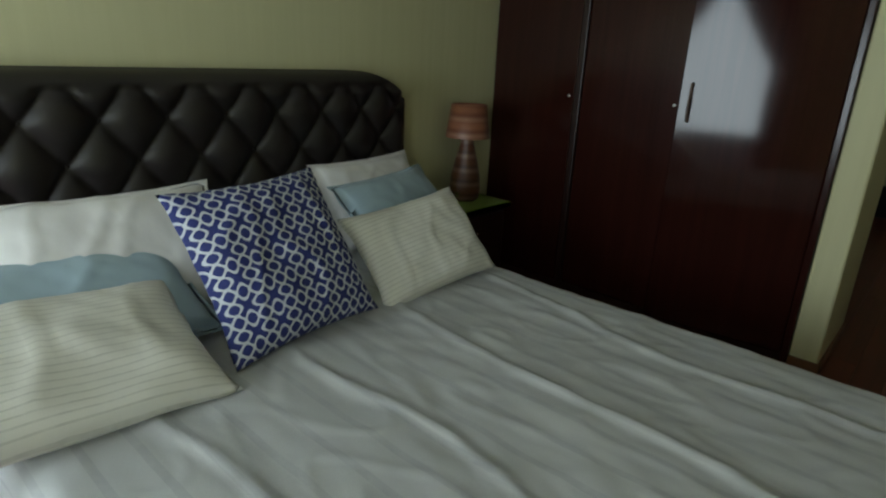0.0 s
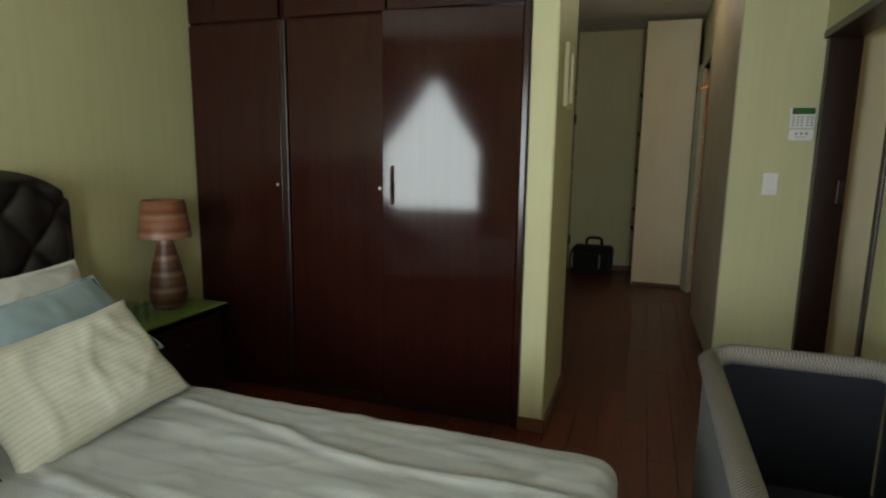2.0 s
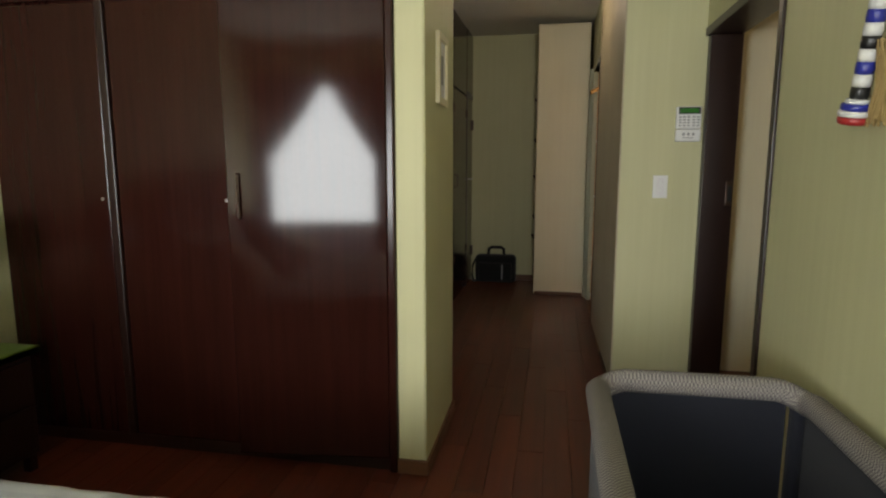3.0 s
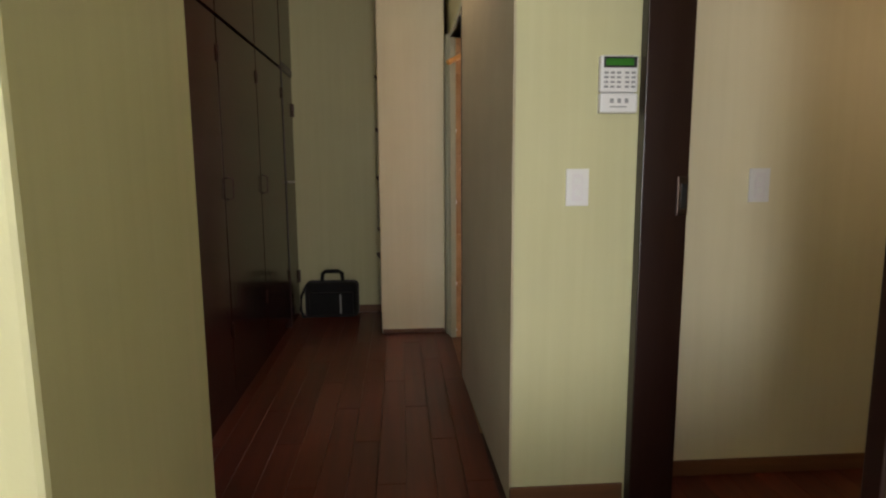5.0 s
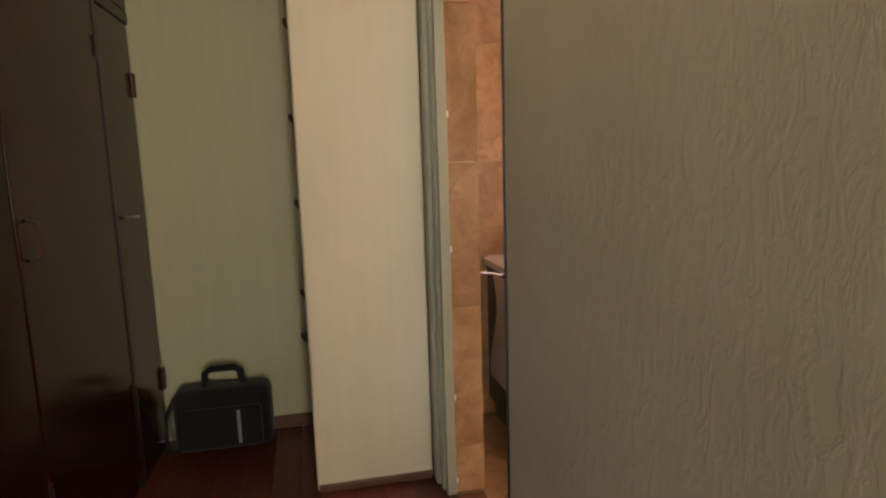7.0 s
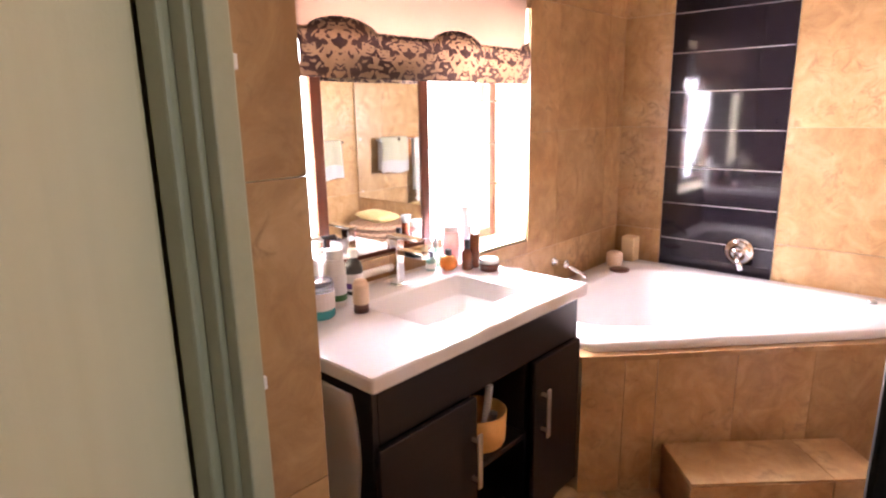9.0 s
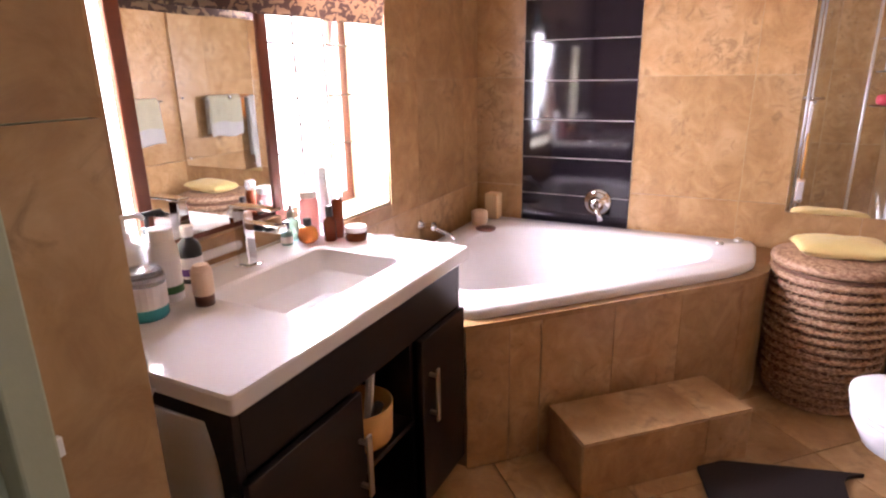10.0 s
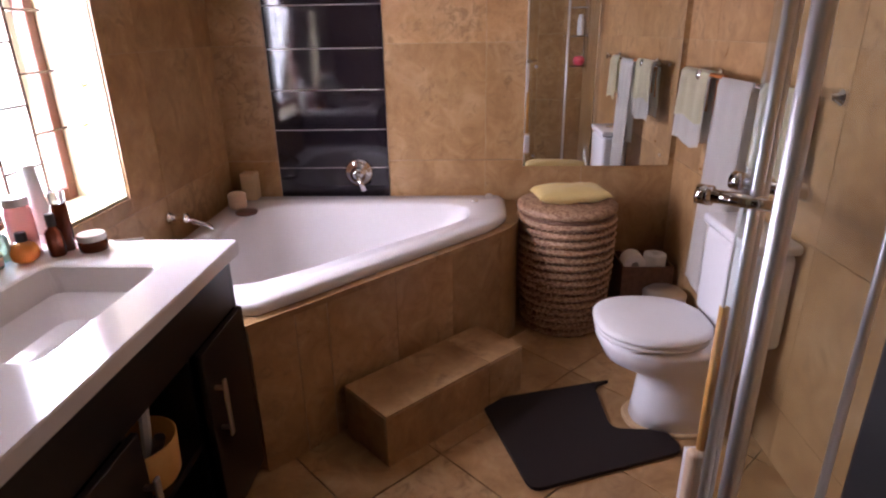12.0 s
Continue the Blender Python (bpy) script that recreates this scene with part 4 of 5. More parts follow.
# ---- roman blind ----
def blind():
    b = thing("roman_blind", (2.3, BY1 - 0.05, 2.0), "taupe roman blind with brown damask scalloped border", "blind")
    x0, x1 = 1.63, 2.85

    def up(u, v):
        return Vector((x0 + (x1 - x0) * u, BY1 - 0.03 - 0.012 * math.sin(v * math.pi) , 1.74 + 0.86 * v))

    part("blind_cloth", sheet(30, 20, up, 0.004), TAUPE, b, "plain taupe cloth")

    def low(u, v):
        top = 1.765 + 0.04 * max(0.0, math.sin(u * math.pi * 4.4 - 0.5)) ** 0.6
        z = 1.615 + (top - 1.615) * v
        return Vector((x0 + (x1 - x0) * u, BY1 - 0.055 - 0.010 * math.sin(u * 23) * (1 - v) - 0.015 * math.sin(v * math.pi), z))

    part("border", sheet(90, 12, low, 0.005), DAMASK, b, "brown and beige damask border with scalloped edge", True)
    part("rail", boxm((x0, BY1 - 0.05, 2.6), (x1, BY1 - 0.004, 2.64), 0.004), WHITEPL, b)


blind()


# ---- vanity ----
VX0, VX1, VY0, VZ = 1.385, 2.42, 7.335, 0.89


def vanity():
    v = thing("vanity_unit", ((VX0 + VX1) / 2, 7.65, 0), "dark espresso vanity cabinet with an open shelf", "cabinet")
    x0, x1, y0, y1, z0, z1 = VX0 + 0.02, VX1 - 0.02, VY0 + 0.03, BY1 - 0.012, 0.10, VZ - 0.045
    part("side", boxm((x0, y0, z0), (x0 + 0.02, y1, z1), 0.002), VANWOOD, v)
    part("side", boxm((x1 - 0.02, y0, z0), (x1, y1, z1), 0.002), VANWOOD, v)
    part("bottom", boxm((x0 + 0.02, y0, z0), (x1 - 0.02, y1, z0 + 0.02)), VANWOOD, v)
    part("back", boxm((x0 + 0.02, y1 - 0.015, z0 + 0.02), (x1 - 0.02, y1, z1)), VANWOOD, v)
    part("plinth", boxm((x0 + 0.03, y0 + 0.05, 0.0), (x1 - 0.03, y1 - 0.02, 0.10)), VANWOOD, v)
    a, b = x0 + 0.40, x0 + 0.69
    part("upright", boxm((a - 0.018, y0 + 0.02, z0 + 0.02), (a, y1 - 0.015, z1 - 0.16)), VANWOOD, v)
    part("upright", boxm((b, y0 + 0.02, z0 + 0.02), (b + 0.018, y1 - 0.015, z1 - 0.16)), VANWOOD, v)
    part("top_rail", boxm((x0 + 0.02, y0, z1 - 0.16), (x1 - 0.02, y0 + 0.02, z1), 0.002), VANWOOD, v)
    part("shelf", boxm((a, y0 + 0.01, 0.40), (b, y1 - 0.015, 0.42), 0.002), VANWOOD, v)
    for p, q, hx in ((x0 + 0.004, a - 0.012, a - 0.035), (b + 0.006, x1 - 0.004, b + 0.05)):
        d = part("door", boxm((p, y0 - 0.019, z0 + 0.003), (q, y0 - 0.001, z1 - 0.163), 0.003), VANWOOD, v)
        h = part("handle", boxm((hx - 0.010, y0 - 0.052, 0.40), (hx + 0.010, y0 - 0.044, 0.58), 0.003), STEEL, d, "flat brushed steel bar handle")
        part("handle_post", boxm((hx - 0.005, y0 - 0.045, 0.42), (hx + 0.005, y0 - 0.0185, 0.43)), STEEL, d)
        part("handle_post", boxm((hx - 0.005, y0 - 0.045, 0.55), (hx + 0.005, y0 - 0.0185, 0.56)), STEEL, d)
    # basin top: one slab with a rectangular bowl
    bx0, bx1, by0, by1 = 1.735, 2.215, 7.475, 7.79
    bm = bmesh.new()
    outer = rounded([(VX0, VY0), (VX1, VY0), (VX1, BY1 - 0.012), (VX0, BY1 - 0.012)], 0.012, 5)

    def ring(x0_, x1_, y0_, y1_, r, z):
        return [Vector((p[0], p[1], z)) for p in rounded([(x0_, y0_), (x1_, y0_), (x1_, y1_), (x0_, y1_)], r, 5)]

    o = lambda k, z: [Vector((p[0] + (0.5 * (VX0 + VX1) - p[0]) * k, p[1] + (0.5 * (VY0 + BY1) - p[1]) * k, z)) for p in outer]
    rings = [o(0.01, VZ - 0.043), o(0, VZ - 0.038), o(0, VZ - 0.006), o(0.008, VZ), ring(bx0 - 0.01, bx1 + 0.01, by0 - 0.01, by1 + 0.01, 0.03, VZ),
             ring(bx0, bx1, by0, by1, 0.03, VZ - 0.006), ring(bx0 + 0.02, bx1 - 0.02, by0 + 0.015, by1 - 0.03, 0.04, VZ - 0.07), ring(bx0 + 0.09, bx1 - 0.09, by0 + 0.05, by1 - 0.09, 0.05, VZ - 0.115),
             ring(1.92, 2.02, 7.58, 7.66, 0.03, VZ - 0.122)]
    loft(rings, bm, False, True)
    top = tagged(finish("washbasin", bm, ACRYL, False), "white one-piece basin worktop with rectangular bowl", "basin")
    top["category"] = "basin"
    part("waste", lathe([(0.026, 0), (0.026, 0.004), (0.02, 0.009), (0.002, 0.010)], pose(1.95, 7.57, VZ - 0.118), 20), CHROME, top, "chrome waste plug", True)
    # upstand under the sill
    structure("trim", boxm((WX0 - 0.25, BY1 - 0.011, VZ + 0.001), (VX1 + 0.05, BY1 - 0.001, VZ + 0.005)), PALEGROUT, "pale sealant line behind the basin", "trim")


vanity()


def basin_tap(x, y, z):
    t = thing("basin_tap", (x, y, z), "square chrome basin mixer tap", "tap")
    part("base_plate", boxm((x - 0.03, y - 0.03, z), (x + 0.03, y + 0.03, z + 0.008), 0.002), CHROME, t)
    part("column", boxm((x - 0.019, y - 0.022, z + 0.008), (x + 0.019, y + 0.022, z + 0.175), 0.004), CHROME, t)
    part("spout", boxm((x - 0.019, y - 0.15, z + 0.118), (x + 0.019, y - 0.022, z + 0.14), 0.003), CHROME, t)
    part("lever", boxm((x - 0.022, y - 0.13, z + 0.179), (x + 0.022, y + 0.03, z + 0.188), 0.003, Matrix.Translation((0, 0, 0.0))), CHROME, t)


basin_tap(1.965, 7.86, VZ)


def shelf_mirror():
    m = thing("mirror", (1.98, 7.98, 0.9), "framed mirror with wooden uprights standing in the window", "mirror")
    x0, x1, z0, z1, y = 1.735, 2.275, 0.89, 1.69, 8.0
    part("mirror_glass", boxm((x0 + 0.036, y - 0.004, z0 + 0.1), (x1 - 0.036, y + 0.004, z1)), MIRROR, m, "clear mirror glass")
    part("upright", boxm((x0 - 0.008, y - 0.012, z0), (x0 + 0.036, y + 0.012, z1 + 0.02), 0.004), WINWOOD, m, "reddish wooden upright")
    part("upright", boxm((x1 - 0.036, y - 0.012, z0), (x1 + 0.008, y + 0.012, z1 + 0.02), 0.004), WINWOOD, m, "reddish wooden upright")
    part("backing", boxm((x0 + 0.036, y + 0.005, z0), (x1 - 0.036, y + 0.011, z1)), WINWOOD, m)
    part("ledge", boxm((x0 + 0.036, y - 0.035, z0), (x1 - 0.036, y - 0.005, z0 + 0.085), 0.003), TRAV, m, "honey stone ledge under the mirror")


shelf_mirror()


# ---- bottles and jars on the basin top ----
def jar(name, label, x, y, prof, mat, lid=None, band=None, cat="bottle", z=VZ, group="toiletries on the basin top"):
    """A turned container: body profile, then a lid (profile, material) and a label band (r, z0, z1, material)."""
    t = thing(name, (x, y, z), label, cat, group)
    part("body", lathe(prof, pose(x, y, z), 24), mat, t, "", True)
    if lid:
        part("lid", lathe(lid[0], pose(x, y, z), 20), lid[1], t, "", False)
    if band:
        lb = part("label", lathe([(band[0], band[1]), (band[0], band[2])], pose(x, y, z), 24, False), band[3], t)
        if len(band) > 4:
            part("print_band", lathe([(band[0] + 0.0006, band[1] + 0.008), (band[0] + 0.0006, band[1] + 0.028)], pose(x, y, z), 24, False), band[4], lb)
    return t


def bottle(r, h, neck=0.35, nr=0.4):
    return [(r * 0.9, 0), (r, 0.004), (r, h * (1 - neck * 0.6)), (r * 0.85, h * (1 - neck * 0.35)), (r * nr, h * (1 - neck * 0.15)), (r * nr, h)]


def cap(r, z0, z1):
    return [(r * 0.95, z0), (r, z0 + 0.003), (r, z1 - 0.003), (r * 0.93, z1)]


def pump(t, x, y, z, mat, ang):
    part("pump_stem", lathe([(0.014, 0), (0.014, 0.015), (0.006, 0.018), (0.006, 0.045)], pose(x, y, z), 14), mat, t)
    dx, dy = math.cos(ang) * 0.04, math.sin(ang) * 0.04
    part("pump_head", tube([(x - dx * 0.3, y - dy * 0.3, z + 0.05), (x + dx, y + dy, z + 0.052), (x + dx * 1.15, y + dy * 1.15, z + 0.042)], 0.008, 10), mat, t, "", True)


t = jar("soap_tub", "clear tub of bright aqua liquid with a pale label", 1.575, 7.80, [(0.046, 0), (0.05, 0.006), (0.05, 0.075)], AQUA, ([(0.05, 0.076), (0.05, 0.105), (0.044, 0.118), (0.03, 0.12)], CLEARPL), (0.0508, 0.03, 0.085, LABELW))
t = jar("pump_bottle", "white plastic pump bottle standing behind", 1.62, 7.905, bottle(0.036, 0.17), WHITEPL)
pump(t, 1.62, 7.905, VZ + 0.17, WHITEPL, -0.4)
t = jar("pump_bottle", "white pump bottle with a black pump", 1.70, 7.925, bottle(0.032, 0.16), WHITEPL)
pump(t, 1.70, 7.925, VZ + 0.16, BLACKPL, -0.2)
jar("lotion_bottle", "white lotion bottle with a green printed foot", 1.675, 7.845, bottle(0.036, 0.16, 0.2, 0.8), WHITEPL, (cap(0.03, 0.161, 0.19), WHITEPL), (0.0366, 0.015, 0.11, LABELW, GREENP))
jar("medicine_bottle", "dark brown bottle with white cap and purple printed label", 1.80, 7.905, bottle(0.033, 0.135, 0.5), BLACKPL, (cap(0.017, 0.13, 0.16), WHITEPL), (0.0336, 0.015, 0.075, LABELW, PRINTP))
jar("roll_on_stick", "beige stick with a brown cap standing on it", 1.69, 7.735, [(0.024, 0), (0.024, 0.026)], BROWNPL, ([(0.024, 0.027), (0.026, 0.03), (0.026, 0.09), (0.018, 0.105), (0.006, 0.108)], BEIGEPL))
jar("small_bottle", "small pale teal bottle with a navy cap", 2.19, 7.905, bottle(0.02, 0.055), TEALL, (cap(0.012, 0.055, 0.08), NAVYPL), (0.0205, 0.008, 0.03, LABELW))
jar("spray_bottle", "pale teal bottle with dark spray top", 2.245, 7.93, bottle(0.026, 0.08), TEALL, ([(0.012, 0.08), (0.012, 0.1), (0.007, 0.105), (0.007, 0.125)], GREYPL))
jar("perfume_bottle", "orange perfume in a rounded glass bottle with a black cap", 2.24, 7.855, [(0.02, 0), (0.034, 0.012), (0.036, 0.03), (0.028, 0.052), (0.012, 0.06)], ORANGE, (cap(0.014, 0.06, 0.085), BLACKPL))
jar("pink_bottle", "pink lotion bottle with a pale cap", 2.305, 7.90, bottle(0.035, 0.14, 0.15, 0.9), PINKL, (cap(0.032, 0.141, 0.165), WHITEPL))
jar("dropper_bottle", "dark amber bottle with a gold and black cap", 2.29, 7.80, bottle(0.022, 0.085, 0.35, 0.5), AMBER, (cap(0.012, 0.086, 0.122), BLACKPL))
jar("serum_bottle", "tall amber bottle with a clear cap", 2.335, 7.80, bottle(0.021, 0.14, 0.1, 0.9), AMBER, (cap(0.021, 0.141, 0.175), CLEARPL))
jar("cream_jar", "low amber jar with a silver lid", 2.335, 7.725, [(0.036, 0), (0.038, 0.004), (0.038, 0.03)], AMBER, (cap(0.038, 0.031, 0.05), STEEL), None, "jar")
jar("upturned_tube", "white tapering cosmetic tube standing on its cap", 2.40, 7.915, [(0.024, 0.03), (0.034, 0.04), (0.02, 0.23), (0.02, 0.232)], WHITEPL, (cap(0.027, 0.0, 0.03), WHITEPL), None, "tube")
tw = thing("tweezers", (2.40, 7.68, VZ), "small steel tweezers lying on the basin top", "tweezers")
part("blade", tube([(2.395, 7.70, VZ + 0.004), (2.41, 7.62, VZ + 0.005)], 0.003, 6), STEEL, tw)
part("blade", tube([(2.395, 7.70, VZ + 0.004), (2.418, 7.622, VZ + 0.005)], 0.003, 6), STEEL, tw)
sp = thing("soap_dish", (2.03, 7.93, VZ), "pale soap bar on the wooden ledge", "soap")
part("bar", boxm((1.85, 7.951, 0.911), (2.08, 7.99, 0.94), 0.012, seg=3), ACRYL, sp)

# yellow tub with brushes on the open shelf
yt = thing("yellow_tub", (1.95, 7.46, 0.42), "yellow wooden tub holding brushes and tubes", "tub")
part("wall", lathe([(0.085, 0), (0.09, 0.01), (0.095, 0.115), (0.09, 0.115), (0.085, 0.012), (0.002, 0.012)], pose(1.95, 7.47, 0.42), 28, False), YELLOWW, yt, "", True)
random.seed(3)
for i in range(4):
    a = i * 1.6
    part("tube", tube([(1.95 + 0.03 * math.cos(a), 7.47 + 0.03 * math.sin(a), 0.435), (1.95 + 0.06 * math.cos(a), 7.47 + 0.06 * math.sin(a), 0.60 - 0.02 * i)], 0.014, 8), (WHITEPL, GREYPL, LABELW, STEEL)[i], yt)


def hanging_cloth(name, label, fn, mat, nu=24, nv=40, thick=0.008, cat="towel", group=""):
    return tagged(finish(name, sheet(nu, nv, fn, thick), mat, True), label, cat, group)


hanging_cloth("hand_towel", "white towel hanging beside the vanity", lambda u, v: Vector((1.345 + 0.018 * math.sin(v * 5), 7.36 + 0.3 * u + 0.012 * math.sin(u * 12), 0.86 - 0.52 * v)), WHITET)
hk = thing("hook", (1.345, 7.5, 0.88), "small steel hook holding the towel", "hook")
part("arm", tube([(BX0 + 0.012, 7.5, 0.90), (1.30, 7.5, 0.885), (1.345, 7.5, 0.872), (1.355, 7.5, 0.885)], 0.005, 8), STEEL, hk)

# ---- corner bath ----
PL = [(BX1 - 0.012, BY1 - 0.012), (2.44, BY1 - 0.012), (2.44, 7.36), (2.53, 7.27), (3.42, 6.44), (3.56, 6.40), (BX1 - 0.012, 6.40)]
PLR = [0, 0, 0.0, 0.03, 0.12, 0.06, 0]
BTZ = 0.60


def bath():
    out = rounded(PL, PLR, 5)
    pl = thing("bath_plinth", (3.2, 7.2, 0), "travertine tiled plinth of the corner bath", "plinth")
    cx, cy = 3.25, 7.25
    shr = lambda pts, k, z: [Vector((p[0] + (cx - p[0]) * k, p[1] + (cy - p[1]) * k, z)) for p in pts]
    bm = loft([shr(out, 0.02, 0.0), shr(out, 0.02, BTZ - 0.03), shr(out, 0.17, BTZ - 0.03), shr(out, 0.17, 0.1)], None, False, False)
    part("core", bm, GROUT, pl)
    # tiles along the front
    path = [Vector(p) for p in out]
    segs = []
    i0 = 0
    run = [p for p in path if p.y < BY1 - 0.05]
    d, pts = 0.0, [run[0]]
    cuts = [0.17, 0.30, 0.62, 0.94, 1.26, 1.46, 1.62, 3.0]
    ci = 0
    cur = [run[0]]
    for a, b in zip(run, run[1:]):
        L = (b - a).length
        while ci < len(cuts) and d + L > cuts[ci]:
            q = a + (b - a) * ((cuts[ci] - d) / L)
            cur.append(q)
            segs.append(cur)
            cur = [q]
            ci += 1
        cur.append(b)
        d += L
    segs.append(cur)
    for sg in segs:
        if len(sg) < 2 or sum((b - a).length for a, b in zip(sg, sg[1:])) < 0.03:
            continue
        bm = bmesh.new()
        # small gap at both ends
        s0 = sg[0] + (sg[1] - sg[0]).normalized() * 0.0015
        s1 = sg[-1] + (sg[-2] - sg[-1]).normalized() * 0.0015
        poly = [s0, *sg[1:-1], s1]
        ins = [Vector((p.x + (cx - p.x) * 0.018, p.y + (cy - p.y) * 0.018)) for p in poly]
        prism([*poly, *ins[::-1]], 0.002, BTZ - 0.035, bm)
        part("tile", bm, TRAV, pl)
    bm = loft([shr(out, -0.004, BTZ - 0.034), shr(out, -0.004, BTZ - 0.012), shr(out, 0.12, BTZ - 0.012), shr(out, 0.12, BTZ - 0.034)], None, False, False)
    part("ledge", bm, TRAV, pl, "pale travertine ledge under the bath rim")
    b = thing("corner_bath", (3.2, 7.2, BTZ), "white acrylic corner whirlpool bath", "bath")
    inn = rounded([(3.70, 7.74), (2.75, 7.76), (2.66, 7.46), (2.78, 7.30), (3.36, 6.72), (3.48, 6.64), (3.70, 6.66)], [0.25, 0.12, 0.1, 0.12, 0.12, 0.08, 0.1], 5)
    rim = rounded([(p[0], p[1]) for p in PL], [0, 0, 0.001, 0.05, 0.14, 0.08, 0.001], 5)
    # equal counts by resampling both outlines round the middle
    N = 96

    def polar(pts, k=0.0):
        out_ = []
        for i in range(N):
            a = 2 * math.pi * i / N
            d_ = Vector((math.cos(a), math.sin(a)))
            best = 0.3
            for p, q in zip(pts, [*pts[1:], pts[0]]):
                p, q = Vector(p) - Vector((cx, cy)), Vector(q) - Vector((cx, cy))
                e = q - p
                den = d_.x * e.y - d_.y * e.x
                if abs(den) < 1e-9:
                    continue
                tt = (p.x * e.y - p.y * e.x) / den
                ss = (p.x * d_.y - p.y * d_.x) / den
                if tt > 0 and -1e-6 <= ss <= 1 + 1e-6:
                    best = max(best, tt) if best != 0.3 else tt
            out_.append((cx + d_.x * best * (1 - k), cy + d_.y * best * (1 - k)))
        return out_

    R = lambda pts, k, z: [Vector((x, y, z)) for x, y in polar(pts, k)]
    rings = [R(rim, 0.075, BTZ - 0.010), R(rim, 0.07, BTZ + 0.004), R(rim, 0.074, BTZ + 0.022), R(rim, 0.09, BTZ + 0.03), R(inn, -0.02, BTZ + 0.028), R(inn, 0.01, BTZ + 0.016),
             R(inn, 0.05, BTZ - 0.10), R(inn, 0.14, BTZ - 0.28), R(inn, 0.28, BTZ - 0.36), R(inn, 0.7, BTZ - 0.37)]
    part("shell", loft(rings), ACRYL, b, "glossy white acrylic shell", True)
    for x, y, rz in ((2.74, 7.51, 0), (2.96, 7.22, 45)):
        n_ = Vector((0.7, 0.7, 0.15)) if rz else Vector((1, 0.2, 0.15))
        part("jet", lathe([(0.03, 0), (0.03, 0.012), (0.02, 0.016), (0.012, 0.01)], look((x, y, BTZ - 0.09), Vector((x, y, BTZ - 0.09)) - n_), 18), STEEL, b, "steel whirlpool jet", True)
    for y in (6.62, 6.54):
        part("control_button", lathe([(0.02, 0), (0.02, 0.012), (0.013, 0.018)], pose(3.72 + (6.62 - y), y, BTZ + 0.028), 16), STEEL, b, "", True)
    st = thing("bath_step", (2.72, 6.85, 0), "travertine tiled step before the bath", "step")
    a, bb = Vector((2.472, 6.934)), Vector((2.966, 6.424))
    e = (bb - a).normalized()
    n_ = Vector((e.y, -e.x)) * -1
    if n_.x < 0:
        n_ = -n_
    L, D, hh = (bb - a).length, 0.262, 0.218
    m = Matrix(((e.x, n_.x, 0, a.x), (e.y, n_.y, 0, a.y), (0, 0, 1, 0), (0, 0, 0, 1)))
    part("core", boxm((0.01, 0.01, 0), (L - 0.01, D - 0.002, hh - 0.012), 0, m), GROUT, st)
    for p, q in ((0.0, 0.512), (0.5145, L)):
        part("tile", boxm((p, 0, hh - 0.011), (q, D, hh), 0.003, m), FLOORTILE, st)
        part("tile", boxm((p, 0, 0.001), (q, 0.0095, hh - 0.0125), 0.002, m), TRAV, st)
    part("tile", boxm((0, 0.0105, 0.001), (0.0095, D, hh - 0.0125), 0.002, m), TRAV, st)
    part("tile", boxm((L - 0.0095, 0.0105, 0.001), (L, D, hh - 0.0125), 0.002, m), TRAV, st)


bath()


def bath_mixer():
    t = thing("bath_mixer", (BX1 - 0.03, 7.24, 0.73), "round chrome bath mixer with lever", "tap")
    part("disc", lathe([(0.075, 0), (0.075, 0.006), (0.06, 0.014), (0.035, 0.02), (0.035, 0.045), (0.02, 0.055)], pose(BX1 - 0.0125, 7.24, 0.745, 0, -90), 32), CHROME, t, "", True)
    part("lever", tube([(BX1 - 0.06, 7.24, 0.745), (BX1 - 0.085, 7.225, 0.715), (BX1 - 0.10, 7.20, 0.665)], 0.014, 12), CHROME, t, "", True)


bath_mixer()
t = thing("bath_spout", (3.19, 7.9, 0.66), "chrome bath spout beside the rim", "tap")
part("body", lathe([(0.026, 0), (0.026, 0.01), (0.016, 0.014), (0.016, 0.06), (0.022, 0.07), (0.022, 0.085), (0.006, 0.09)], pose(3.17, BY1 - 0.0125, 0.72, 90), 18), CHROME, t, "", True)
part("spout", tube([(3.17, 7.89, 0.715), (3.18, 7.84, 0.70), (3.195, 7.79, 0.675), (3.20, 7.77, 0.65)], 0.012, 10), CHROME, t, "", True)
for nm, lab, x, y, prof, mt in (("scrub_jar", "small pinkish jar on the bath rim", 3.62, 7.82, [(0.04, 0), (0.045, 0.02), (0.045, 0.07), (0.03, 0.08)], BEIGEPL), ("soap_slab", "flat brown soap dish on the bath rim", 3.52, 7.74, [(0.05, 0), (0.055, 0.012), (0.03, 0.016)], BROWNPL)):
    jar(nm, lab, x, y, prof, mt, None, None, "jar", BTZ + 0.030, "things on the bath rim")
cn = thing("candle", (3.78, 7.80, BTZ + 0.03), "square cream wax block on the bath rim", "candle")
part("block", boxm((3.745, 7.765, BTZ + 0.030), (3.825, 7.845, BTZ + 0.175), 0.008, seg=2), SOAPW, cn)


# ---- mirror, towels, basket, toilet ----
wm = thing("wall_mirror", (BX1 - 0.015, 5.98, 1.2), "frameless mirror screwed to the tiled wall", "mirror")
part("mirror_glass", boxm((BX1 - 0.019, 5.60, 0.775), (BX1 - 0.0125, 6.36, 1.95), 0.001), MIRROR, wm)
for y, z in ((5.65, 0.83), (6.31, 0.83), (6.31, 1.28), (5.65, 1.28)):
    part("screw", lathe([(0.008, 0), (0.006, 0.004)], pose(BX1 - 0.0195, y, z, 0, -90), 12), STEEL, wm)


